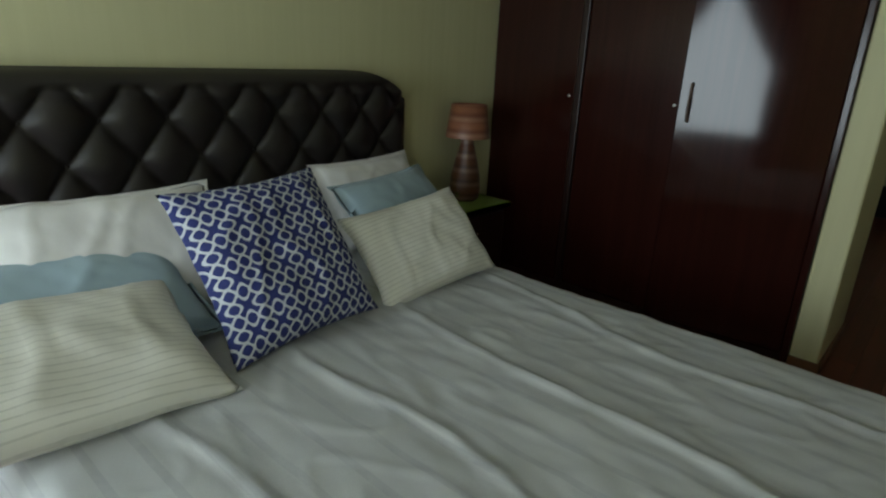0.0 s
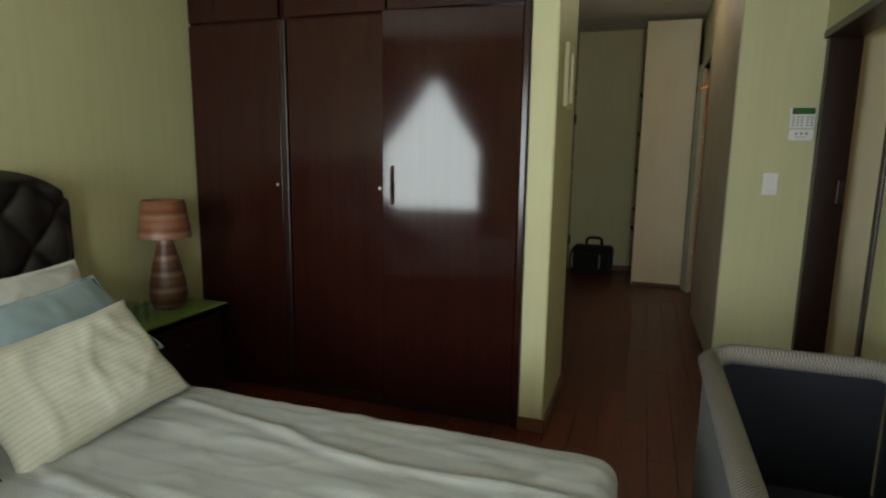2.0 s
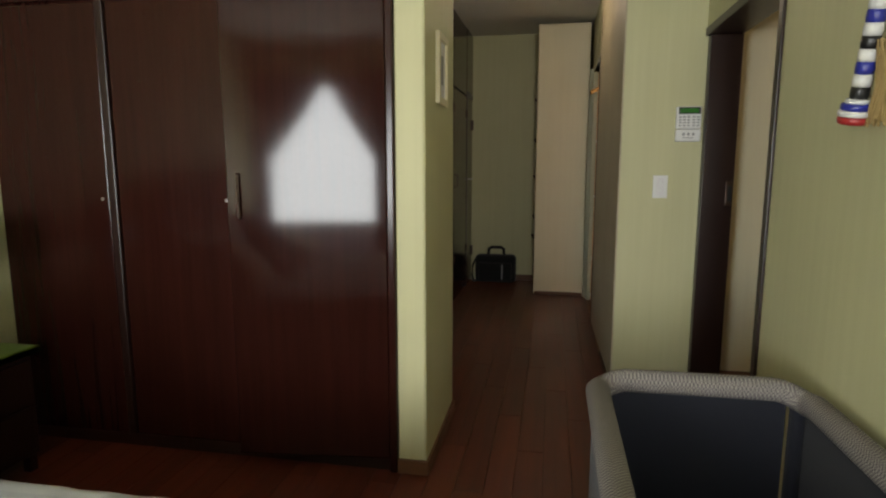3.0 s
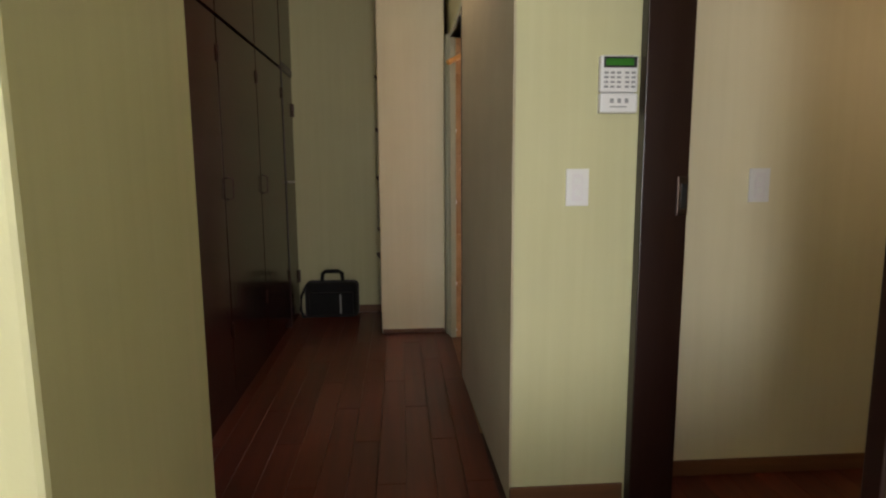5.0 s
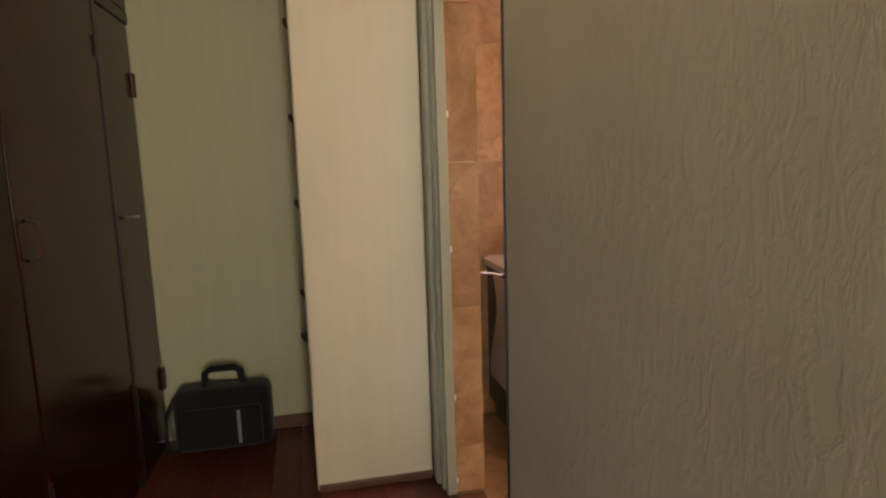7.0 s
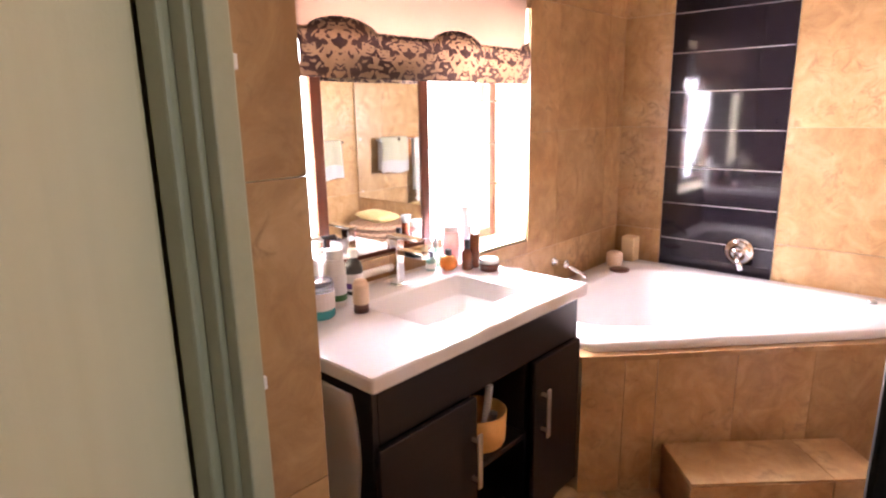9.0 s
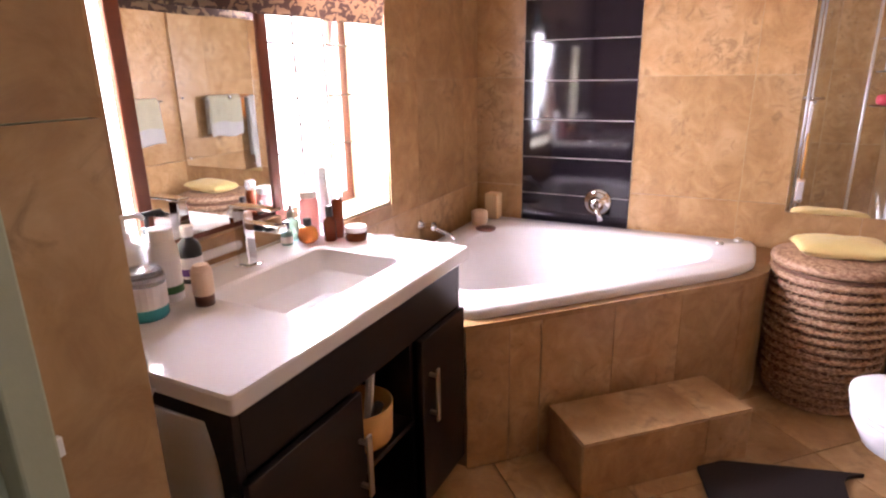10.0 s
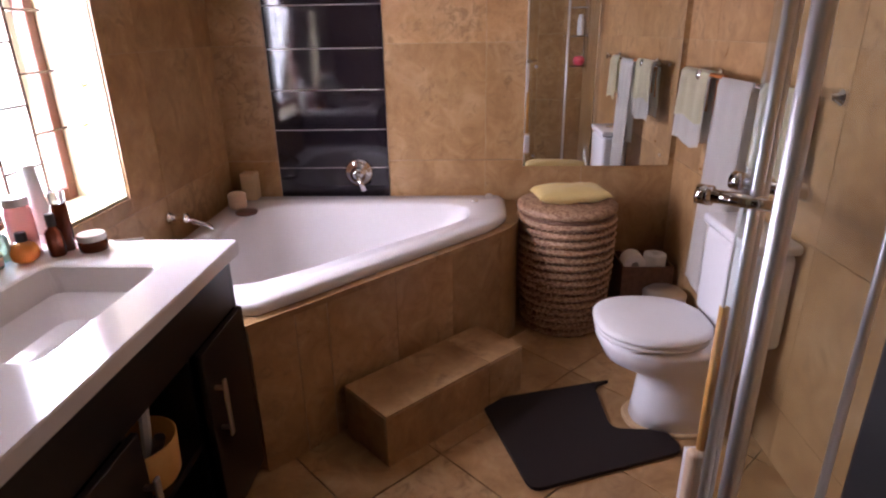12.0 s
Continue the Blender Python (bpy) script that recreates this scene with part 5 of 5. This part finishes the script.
def towel_rail():
    r = thing("towel_rail", (3.1, BY0 + 0.06, 1.3), "chrome towel rail on the tiled wall", "rail")
    part("bar", tube([(2.55, BY0 + 0.085, 1.265), (3.70, BY0 + 0.085, 1.265)], 0.009, 12), CHROME, r, "", True)
    for x in (2.57, 3.44):
        part("bracket", lathe([(0.026, 0), (0.026, 0.012), (0.012, 0.02), (0.012, 0.075), (0.02, 0.085), (0.02, 0.1), (0.004, 0.105)], pose(x, BY0 + 0.0125, 1.265, -90), 16), CHROME, r, "", True)


towel_rail()


def towel(name, label, x0, x1, front, back, mat, seed, off=0.0):
    L = front + back

    def fn(u, v):
        x = x0 + (x1 - x0) * u
        s = v * L - back
        r = 0.014 + off
        wob = 0.006 * math.sin(u * 9 + seed)
        if abs(s) < 0.02:
            a = s / 0.02 * math.pi / 2
            return Vector((x, BY0 + 0.085 + r * math.sin(a), 1.265 + r * math.cos(a)))
        sg = 1 if s > 0 else -1
        return Vector((x + 0.02 * (abs(s) / L) * math.sin(u * 5 + seed), BY0 + 0.085 + sg * (r + abs(wob)) + (0.03 * abs(s) if sg > 0 else 0), 1.265 - abs(s) + 0.01 * math.sin(u * 7 + seed)))

    return hanging_cloth(name, label, fn, mat, 20, 50, 0.005)


towel("bath_towel", "long white towel hanging on the rail", 2.95, 3.24, 0.85, 0.5, WHITET, 1)
towel("hand_towel", "white hand towel under a cream one on the rail", 3.32, 3.66, 0.30, 0.28, WHITET, 2)
towel("hand_towel", "cream hand towel folded over the rail", 3.33, 3.65, 0.19, 0.22, CREAMT, 3, 0.009)
towel("face_cloth", "orange cloth on the rail behind the towels", 3.22, 3.62, 0.02, 0.16, ORANGET, 4, 0.0)
towel("face_cloth", "cream towel folded over the rail", 2.66, 2.88, 0.26, 0.24, CREAMT, 5)


def basket(x, y):
    b = thing("laundry_basket", (x, y, 0), "round woven cane laundry basket with lid", "basket")
    rnd = 15
    for i in range(rnd):
        z = 0.02 + i * 0.0405
        k = i / (rnd - 1)
        r = 0.195 + 0.035 * math.sin(min(1, k * 1.25) * math.pi / 2)
        pts = [(x + (r + 0.004 * math.sin(j * 2.1 + i)) * math.cos(2 * math.pi * j / 60), y + (r + 0.004 * math.sin(j * 2.1 + i)) * math.sin(2 * math.pi * j / 60), z) for j in range(60)]
        part("cane_ring", tube(pts, 0.0165, 8, True), CANE, b, "", True)
        part("reed_band", lathe([(r - 0.006, z + 0.008), (r + 0.004, z + 0.020), (r - 0.006, z + 0.032)], pose(x, y, 0), 48, False), DARKCANE, b)
    part("core", lathe([(0.18, 0.005), (0.215, 0.62)], pose(x, y, 0), 32), DARKCANE, b)
    lid = part("lid", lathe([(0.235, 0.622), (0.245, 0.632), (0.243, 0.650), (0.22, 0.660), (0.002, 0.668)], pose(x, y, 0), 48), CANE, b, "flat woven lid", True)
    stitch = bmesh.new()
    for i in range(1, rnd):
        z = 0.02 + i * 0.0405
        r = 0.197 + 0.035 * math.sin(min(1, i / (rnd - 1) * 1.25) * math.pi / 2)
        for j in range(48):
            a = 2 * math.pi * (j + 0.5 * (i % 2)) / 48
            c, s = math.cos(a), math.sin(a)
            add_box(stitch, (-0.004, -0.003, -0.011), (0.004, 0.003, 0.011), 0, pose(x + (r + 0.006) * c, y + (r + 0.006) * s, z - 0.021, 0, 0, math.degrees(a)))
    st = part("stitching", stitch, CANE, b, "pale cane stitches")
    st["kind"] = "stuff"
    pillow("folded_towel", "yellow folded towel lying on the basket lid", (0.20, 0.36), 0.075, pose(x - 0.02, y - 0.01, 0.704, 0, 0, 8), YELLOWT, 0.0, 12, 24, "towel")


basket(3.62, 6.16)


def toilet():
    x, yb = 2.785, BY0 + 0.014
    t = thing("toilet", (x, 5.9, 0), "white ceramic toilet with closed lid", "toilet")

    def oval(w, y0, y1, z, n=40, p=2.4):
        out = []
        for i in range(n):
            a = 2 * math.pi * i / n
            c, s = math.cos(a), math.sin(a)
            out.append(Vector((x + w / 2 * math.copysign(abs(c) ** (2 / p), c), (y0 + y1) / 2 + (y1 - y0) / 2 * math.copysign(abs(s) ** (2 / p), s), z)))
        return out

    rings = [oval(0.24, yb + 0.08, 6.01, 0.0), oval(0.235, yb + 0.08, 6.0, 0.08), oval(0.23, yb + 0.08, 5.99, 0.17), oval(0.27, yb + 0.06, 5.99, 0.23), oval(0.34, yb + 0.04, 6.13, 0.30), oval(0.395, yb + 0.03, 6.165, 0.37), oval(0.39, yb + 0.03, 6.165, 0.40), oval(0.33, yb + 0.05, 6.14, 0.402)]
    part("bowl", loft(rings, None, True, True), CERAM, t, "", True)
    part("seat", loft([oval(0.36, yb + 0.20, 6.16, 0.403), oval(0.40, yb + 0.19, 6.172, 0.408), oval(0.40, yb + 0.19, 6.172, 0.418), oval(0.36, yb + 0.20, 6.16, 0.421)], None, True, True), WHITEPL, t, "", True)
    part("seat_lid", loft([oval(0.36, yb + 0.20, 6.16, 0.423), oval(0.405, yb + 0.185, 6.176, 0.428), oval(0.405, yb + 0.185, 6.176, 0.440), oval(0.35, yb + 0.2, 6.15, 0.450), oval(0.2, yb + 0.3, 6.05, 0.454)], None, True, True), WHITEPL, t, "closed white lid", True)
    part("cistern", boxm((x - 0.18, yb, 0.403), (x + 0.18, yb + 0.17, 0.76), 0.03, seg=4), CERAM, t, "", True)
    part("cistern_lid", boxm((x - 0.19, yb - 0.001, 0.762), (x + 0.19, yb + 0.18, 0.80), 0.012, seg=3), CERAM, t, "", True)
    part("flush_button", lathe([(0.025, 0), (0.025, 0.006), (0.02, 0.008)], pose(x, yb + 0.09, 0.80), 18), CHROME, t)
    part("foot_ring", loft([oval(0.275, yb + 0.06, 6.035, 0.001), oval(0.27, yb + 0.065, 6.03, 0.012), oval(0.23, yb + 0.09, 6.0, 0.014)], None, True, True), SOAPW, t, "beige sealant round the foot")
    # bath mat round the foot
    mat_pts = rounded([(2.86, 6.60), (2.36, 6.44), (2.57, 5.86), (2.69, 5.90), (2.69, 6.10), (2.98, 6.11), (3.03, 6.02)], [0.05, 0.05, 0.05, 0.02, 0.05, 0.05, 0.04], 5)
    bm = prism([p for p in mat_pts], 0.001, 0.016)
    tagged(finish("bath_mat", bm, BATHMAT), "dark brown pile mat round the toilet foot", "mat")


toilet()


def roll_box():
    b = thing("toilet_roll_box", (3.72, 5.83, 0), "woven brown box holding toilet rolls", "box")
    x0, x1, y0, y1, h = 3.60, 3.85, 5.60, 5.86, 0.31
    for lo, hi in (((x0, y0, 0), (x0 + 0.012, y1, h)), ((x1 - 0.012, y0, 0), (x1, y1, h)), ((x0 + 0.012, y0, 0), (x1 - 0.012, y0 + 0.012, h)), ((x0 + 0.012, y1 - 0.012, 0), (x1 - 0.012, y1, h)), ((x0 + 0.012, y0 + 0.012, 0), (x1 - 0.012, y1 - 0.012, 0.25))):
        part("panel", boxm(lo, hi, 0.003), DARKCANE, b)
    for y, z, m in ((5.90, 0.265, pose(3.615, 5.795, 0.312, 0, 90)), (5.79, 0.26, pose(3.68, 5.68, 0.252))):
        r = thing("toilet_roll", (3.7, y, z), "white toilet roll in the woven box", "toilet roll", "rolls in the box")
        part("paper", lathe([(0.02, 0), (0.055, 0), (0.057, 0.004), (0.057, 0.098), (0.055, 0.102), (0.02, 0.102), (0.02, 0)], m, 28, False), WHITEC, r, "", True)
    p = thing("pedal_bin", (3.42, 5.70, 0), "small brushed steel pedal bin", "bin")
    part("body", lathe([(0.095, 0), (0.1, 0.01), (0.1, 0.24)], pose(3.42, 5.70, 0), 32), STEEL, p, "", True)
    part("lid", lathe([(0.102, 0.241), (0.102, 0.25), (0.08, 0.268), (0.003, 0.275)], pose(3.42, 5.70, 0), 32), STEEL, p, "", True)
    part("pedal", boxm((3.29, 5.68, 0.01), (3.325, 5.72, 0.02), 0.003), BLACKPL, p)


roll_box()


# ---- shower ----
def shower():
    s = thing("shower_enclosure", (1.55, 5.95, 0), "curved glass shower enclosure with chrome profiles", "shower")
    S, r = 0.73, 0.46
    x0, y0 = BX0 + 0.012, BY0 + 0.012
    cx, cy = x0 + S - r, y0 + S - r
    arc = lambda a: (cx + r * math.cos(a), cy + r * math.sin(a))
    line = [(x0, y0 + S)] + [arc(math.pi / 2 - math.pi / 2 * i / 24) for i in range(25)] + [(x0 + S, y0)]
    tray = [(x0, y0), *[(p[0], p[1]) for p in line[::-1]]]
    part("tray", prism(tray, 0.0, 0.09), ACRYL, s, "white shower tray")
    for z in (0.11, 1.90):
        part("rail", tube([(p[0], p[1], z) for p in line], 0.017, 10), CHROME, s, "", True)

    def pane(pts, off):
        bm = bmesh.new()
        a = [Vector((p[0], p[1])) for p in pts]
        lo = [bm.verts.new((p.x, p.y, 0.125)) for p in a]
        hi = [bm.verts.new((p.x, p.y, 1.885)) for p in a]
        for i in range(len(a) - 1):
            bm.faces.new((lo[i], lo[i + 1], hi[i + 1], hi[i]))
        bmesh.ops.solidify(bm, geom=bm.faces[:], thickness=0.005)
        ob = part("pane", bm, CLEAR, s, "clear glass pane", True)
        ob.visible_shadow = False
        return ob

    pane([line[0], line[1]], 0)
    pane([line[-2], line[-1]], 0)
    pane([arc(math.radians(90 - i * 44 / 10)) for i in range(11)], 0)
    pane([arc(math.radians(44 - i * 44 / 10)) for i in range(11)], 0)
    for a, rr in ((0.0, 0.010), (math.radians(43), 0.008), (math.radians(47), 0.010), (math.radians(90), 0.012)):
        p = arc(a)
        part("post", tube([(p[0], p[1], 0.12), (p[0], p[1], 1.89)], rr, 10), SATIN, s, "upright satin metal profile", True)
    part("wall_profile", boxm((x0 + S - 0.014, y0 - 0.004, 0.09), (x0 + S + 0.014, y0 + 0.03, 1.92), 0.004), CHROME, s)
    part("wall_profile", boxm((x0 - 0.004, y0 + S - 0.014, 0.09), (x0 + 0.03, y0 + S + 0.014, 1.92), 0.004), CHROME, s)
    for a in (36, 50):
        c, q = math.cos(math.radians(a)), math.sin(math.radians(a))
        o = tube([(cx + (r - 0.05) * c, cy + (r - 0.05) * q, 1.20), (cx + (r + 0.005) * c, cy + (r + 0.005) * q, 1.20), (cx + (r + 0.065) * c, cy + (r + 0.065) * q, 1.20)], 0.012, 12)
        add_tube(o, [(cx + (r + 0.06) * c, cy + (r + 0.06) * q, 1.20), (cx + (r + 0.085) * c, cy + (r + 0.085) * q, 1.20)], 0.017, 14)
        part("door_handle", o, CHROME, s, "chrome knob handle", True)
    # corner shelf rack and mixer in the shower
    rk = thing("shower_rack", (x0 + 0.1, y0 + 0.1, 1.3), "chrome wire corner rack with soaps and a red sponge", "rack")
    for z in (1.12, 1.38, 1.62):
        part("wire_shelf", tube([(x0 + 0.005, y0 + 0.005, z), (x0 + 0.20, y0 + 0.01, z), (x0 + 0.15, y0 + 0.15, z), (x0 + 0.01, y0 + 0.20, z)], 0.005, 6, True), CHROME, rk)
        for k in (0.05, 0.1, 0.15):
            part("wire", tube([(x0 + k, y0 + 0.01, z), (x0 + 0.01, y0 + k, z)], 0.003, 6), CHROME, rk)
    for k in (0.01, 0.19):
        part("upright", tube([(x0 + k, y0 + 0.008, 1.08), (x0 + k, y0 + 0.008, 1.72)], 0.005, 6), CHROME, rk)
    jar("shampoo_bottle", "white shampoo bottle on the shower rack", x0 + 0.08, y0 + 0.06, bottle(0.03, 0.15, 0.2, 0.7), WHITEPL, (cap(0.02, 0.151, 0.175), WHITEPL), None, "bottle", 1.386, "bottles on the shower rack")
    jar("sponge", "red sponge on the shower rack", x0 + 0.08, y0 + 0.06, [(0.03, 0), (0.05, 0.02), (0.05, 0.06), (0.03, 0.08)], PINKY, None, None, "sponge", 1.126, "bottles on the shower rack")
    # loofah brush hanging on the handle
    br = thing("back_brush", (1.93, 6.27, 0.7), "wooden back brush hanging from the shower handle", "brush")
    px, py = cx + (r + 0.06) * math.cos(math.radians(36)), cy + (r + 0.06) * math.sin(math.radians(36))
    part("cord", tube([(px, py, 1.205), (px + 0.006, py, 1.08), (px, py + 0.004, 0.94)], 0.004, 6), LABELW, br)
    part("handle", tube([(px, py, 0.95), (px + 0.004, py, 0.75), (px, py, 0.6)], 0.010, 10), YELLOWW, br, "", True)
    part("head", boxm((px - 0.022, py - 0.028, 0.42), (px + 0.012, py + 0.028, 0.61), 0.012, seg=3), BEIGEPL, br, "", True)
    part("bristles", boxm((px + 0.0125, py - 0.022, 0.44), (px + 0.035, py + 0.022, 0.59), 0.004), LABELW, br)


shower()

# ---- garden door in the bedroom, behind the walk ----
gd = tagged(new("window_2"), "garden door with brown curtains drawn aside", "window", kind="structure")
for nm, lo, hi in (("frame_side", (-1.95, SY - 0.12, 0.02), (-1.9, SY - 0.07, 2.3)), ("frame_side", (-0.5, SY - 0.12, 0.02), (-0.45, SY - 0.07, 2.3)), ("frame_head", (-1.9, SY - 0.12, 2.25), (-0.5, SY - 0.07, 2.3))):
    part(nm, boxm(lo, hi, 0.004), DARKFRAME, gd)
CURT = cloth("brown_curtain_cloth", (0.10, 0.06, 0.04), (0.14, 0.085, 0.06), 300)


def curtain(xa, xb, sgn):
    def fn(u, v):
        z = 2.42 - 2.38 * v
        pull = min(1.0, abs(v * 2.4) ** 1.2)
        w = (xb - xa) * (1 - 0.75 * pull)
        x = (xa + w * u) if sgn > 0 else (xb - w * u)
        return Vector((x, SY + 0.07 + 0.02 * math.sin(u * 40), z))
    return hanging_cloth("curtain", "brown curtain tied back beside the garden door", fn, CURT, 60, 30, 0.003, "curtain")


curtain(-1.98, -1.06, 1)
curtain(-1.05, -0.3, -1)
part_rail = thing("curtain_rail", (-1.2, SY + 0.06, 2.44), "wooden curtain rail above the garden door", "rail")
part("pole", tube([(-1.99, SY + 0.07, 2.44), (-0.25, SY + 0.07, 2.44)], 0.014, 10), YELLOWW, part_rail)


# ---- pieces of floors and walls ----
def clip_poly(poly, lo, hi):
    for ax, val, sg in ((0, lo[0], 1), (0, hi[0], -1), (1, lo[1], 1), (1, hi[1], -1)):
        out = []
        for i, p in enumerate(poly):
            q = poly[(i + 1) % len(poly)]
            a, b = (p[ax] - val) * sg, (q[ax] - val) * sg
            if a >= 0:
                out.append(p)
            if a * b < 0:
                t_ = a / (a - b)
                out.append((p[0] + (q[0] - p[0]) * t_, p[1] + (q[1] - p[1]) * t_))
        poly = out
        if len(poly) < 3:
            return []
    return poly


bfloor = structure("floor_bathroom", boxm((BX0 - 0.17, BY0, -0.1), (BX1, BY1, -0.009)), GROUT, "bathroom floor of diagonal honey travertine tiles", "floor")
T = 0.40
c45 = math.sqrt(0.5)
for i in range(-12, 13):
    for j in range(-12, 13):
        u0, v0, g = i * T, j * T, 0.003
        sq = [(2.55 + (u - v) * c45, 6.75 + (u + v) * c45) for u, v in ((u0 + g, v0 + g), (u0 + T - g, v0 + g), (u0 + T - g, v0 + T - g), (u0 + g, v0 + T - g))]
        sq = clip_poly(sq, (BX0 + 0.001, BY0 + 0.001), (BX1 - 0.001, BY1 - 0.001))
        if len(sq) > 2:
            part("tile", prism(sq, -0.008, 0.0), FLOORTILE, bfloor)
part("threshold", boxm((CX, DY0 + 0.02, -0.008), (BX0, 7.195, 0.001), 0.002), SKIRT, bfloor)


def minus(rects, h):
    out = []
    for a0, a1, z0, z1 in rects:
        if h[0] >= a1 or h[1] <= a0 or h[2] >= z1 or h[3] <= z0:
            out.append((a0, a1, z0, z1))
            continue
        if a0 < h[0]:
            out.append((a0, h[0], z0, z1))
        if a1 > h[1]:
            out.append((h[1], a1, z0, z1))
        m0, m1 = max(a0, h[0]), min(a1, h[1])
        if z0 < h[2]:
            out.append((m0, m1, z0, h[2]))
        if z1 > h[3]:
            out.append((m0, m1, h[3], z1))
    return [r_ for r_ in out if r_[1] - r_[0] > 0.012 and r_[3] - r_[2] > 0.012]


def tile_wall(parent, axis, face, sgn, a0, a1, cols, holes=(), mat=TRAV, rows=(0.0, 0.21, 0.81, 1.40, 2.0, 2.6, 2.8), th=0.010, g=0.0011):
    """Tiles on a wall whose face lies at face and looks along sgn."""
    for p, q in zip(cols, cols[1:]):
        for s, e in zip(rows, rows[1:]):
            rects = [(max(p, a0), min(q, a1), s, e)]
            if rects[0][1] - rects[0][0] < 0.01:
                continue
            for h in holes:
                rects = minus(rects, h)
            for r0, r1, z0, z1 in rects:
                lo_, hi_ = (face, face + sgn * th) if sgn > 0 else (face + sgn * th, face)
                if axis == "x":
                    bm = boxm((lo_, r0 + g, z0 + g), (hi_, r1 - g, z1 - g))
                else:
                    bm = boxm((r0 + g, lo_, z0 + g), (r1 - g, hi_, z1 - g))
                part("tile", bm, mat, parent)


S_ = bpy.data.objects
cols = [BY0, 6.05, 6.56, 7.075, 7.675, BY1]
tile_wall(S_["wall_bathroom_back"], "x", BX1, -1, BY0, BY1, cols, [(7.075, 7.675, 0, H)])
strip = tagged(new("wall_tile_strip"), "vertical strip of glossy black tiles behind the bath", "tiles", kind="structure")
part("grout_bed", boxm((BX1 - 0.006, 7.078, 0.4), (BX1 - 0.0005, 7.672, H)), PALEGROUT, strip)
for i in range(12):
    z0 = 0.568 + i * 0.2035 - 0.2035 + 0.0
    part("tile", boxm((BX1 - 0.011, 7.0785, z0 + 0.0022), (BX1 - 0.0062, 7.6715, min(H, z0 + 0.2013))), BLACKTILE, strip)
tile_wall(S_["wall_bathroom_window"], "y", BY1, -1, BX0, BX1 - 0.011, [BX0, 1.66, 2.17, 2.68, 3.19, 3.70, BX1], [(WX0, WX1, WZ0 - 0.005, WZ1)])
tile_wall(S_["wall_bathroom_towels"], "y", BY0, 1, BX0, BX1 - 0.011, [BX0, 1.55, 2.05, 2.55, 3.05, 3.55, BX1])
tile_wall(S_["wall_passage"], "x", BX0, 1, BY0 + 0.011, BY1 - 0.011, [BY0, 6.0, DY0, DY1, 7.6, BY1], [(DY0 - 0.001, DY1 + 0.001, 0, 2.25)])
tile_wall(S_["wall_passage"], "y", DY1 - 0.001, -1, CX + 0.031, BX0 + 0.01, [CX + 0.031, BX0 + 0.01])
for i, z in enumerate((0.06, 0.43, 1.055, 1.585)):
    sc = thing("wall_plug", (1.03, 7.205, z), "small white hinge plug on the tiled jamb", "plug", "plugs on the jamb")
    part("plug_plate", boxm((1.02, 7.199, z - 0.012), (1.042, 7.2085, z + 0.012), 0.002), WHITEPL, sc)
    part("screw_hole", lathe([(0.004, 0), (0.003, 0.002)], pose(1.031, 7.199, z, 90), 10), BLACKPL, sc)

PW, PLN, rowi = 0.125, 1.2, 0
base = {}
random.seed(11)


def plank_mesh(L):
    if L not in base:
        me = bpy.data.meshes.new("plank")
        bm = boxm((-PW / 2 + 0.0007, 0.0007, -0.0095), (PW / 2 - 0.0007, L - 0.0007, 0.0), 0.0012, seg=1)
        bm.to_mesh(me)
        bm.free()
        me.materials.append(LAMINATE)
        base[L] = me
    return base[L]


x = LX + PW / 2
while x < 3.2:
    y = SY - (rowi * 0.4 % PLN)
    lim0, lim1 = (SY, EY) if x < CX else ((SY, KY) if x < 1.6 else (2.5, 5.07))
    if x > CX and x < CX + 0.1:
        lim1 = EY if x < CX else KY
    while y < lim1:
        a, b = max(y, lim0), min(y + PLN, lim1)
        if b - a > 0.03:
            ob = new("plank", plank_mesh(round(b - a, 3)))
            ob.location = (x, a, 0)
            ob.parent = floor
        y += PLN
    x += PW
    rowi += 1
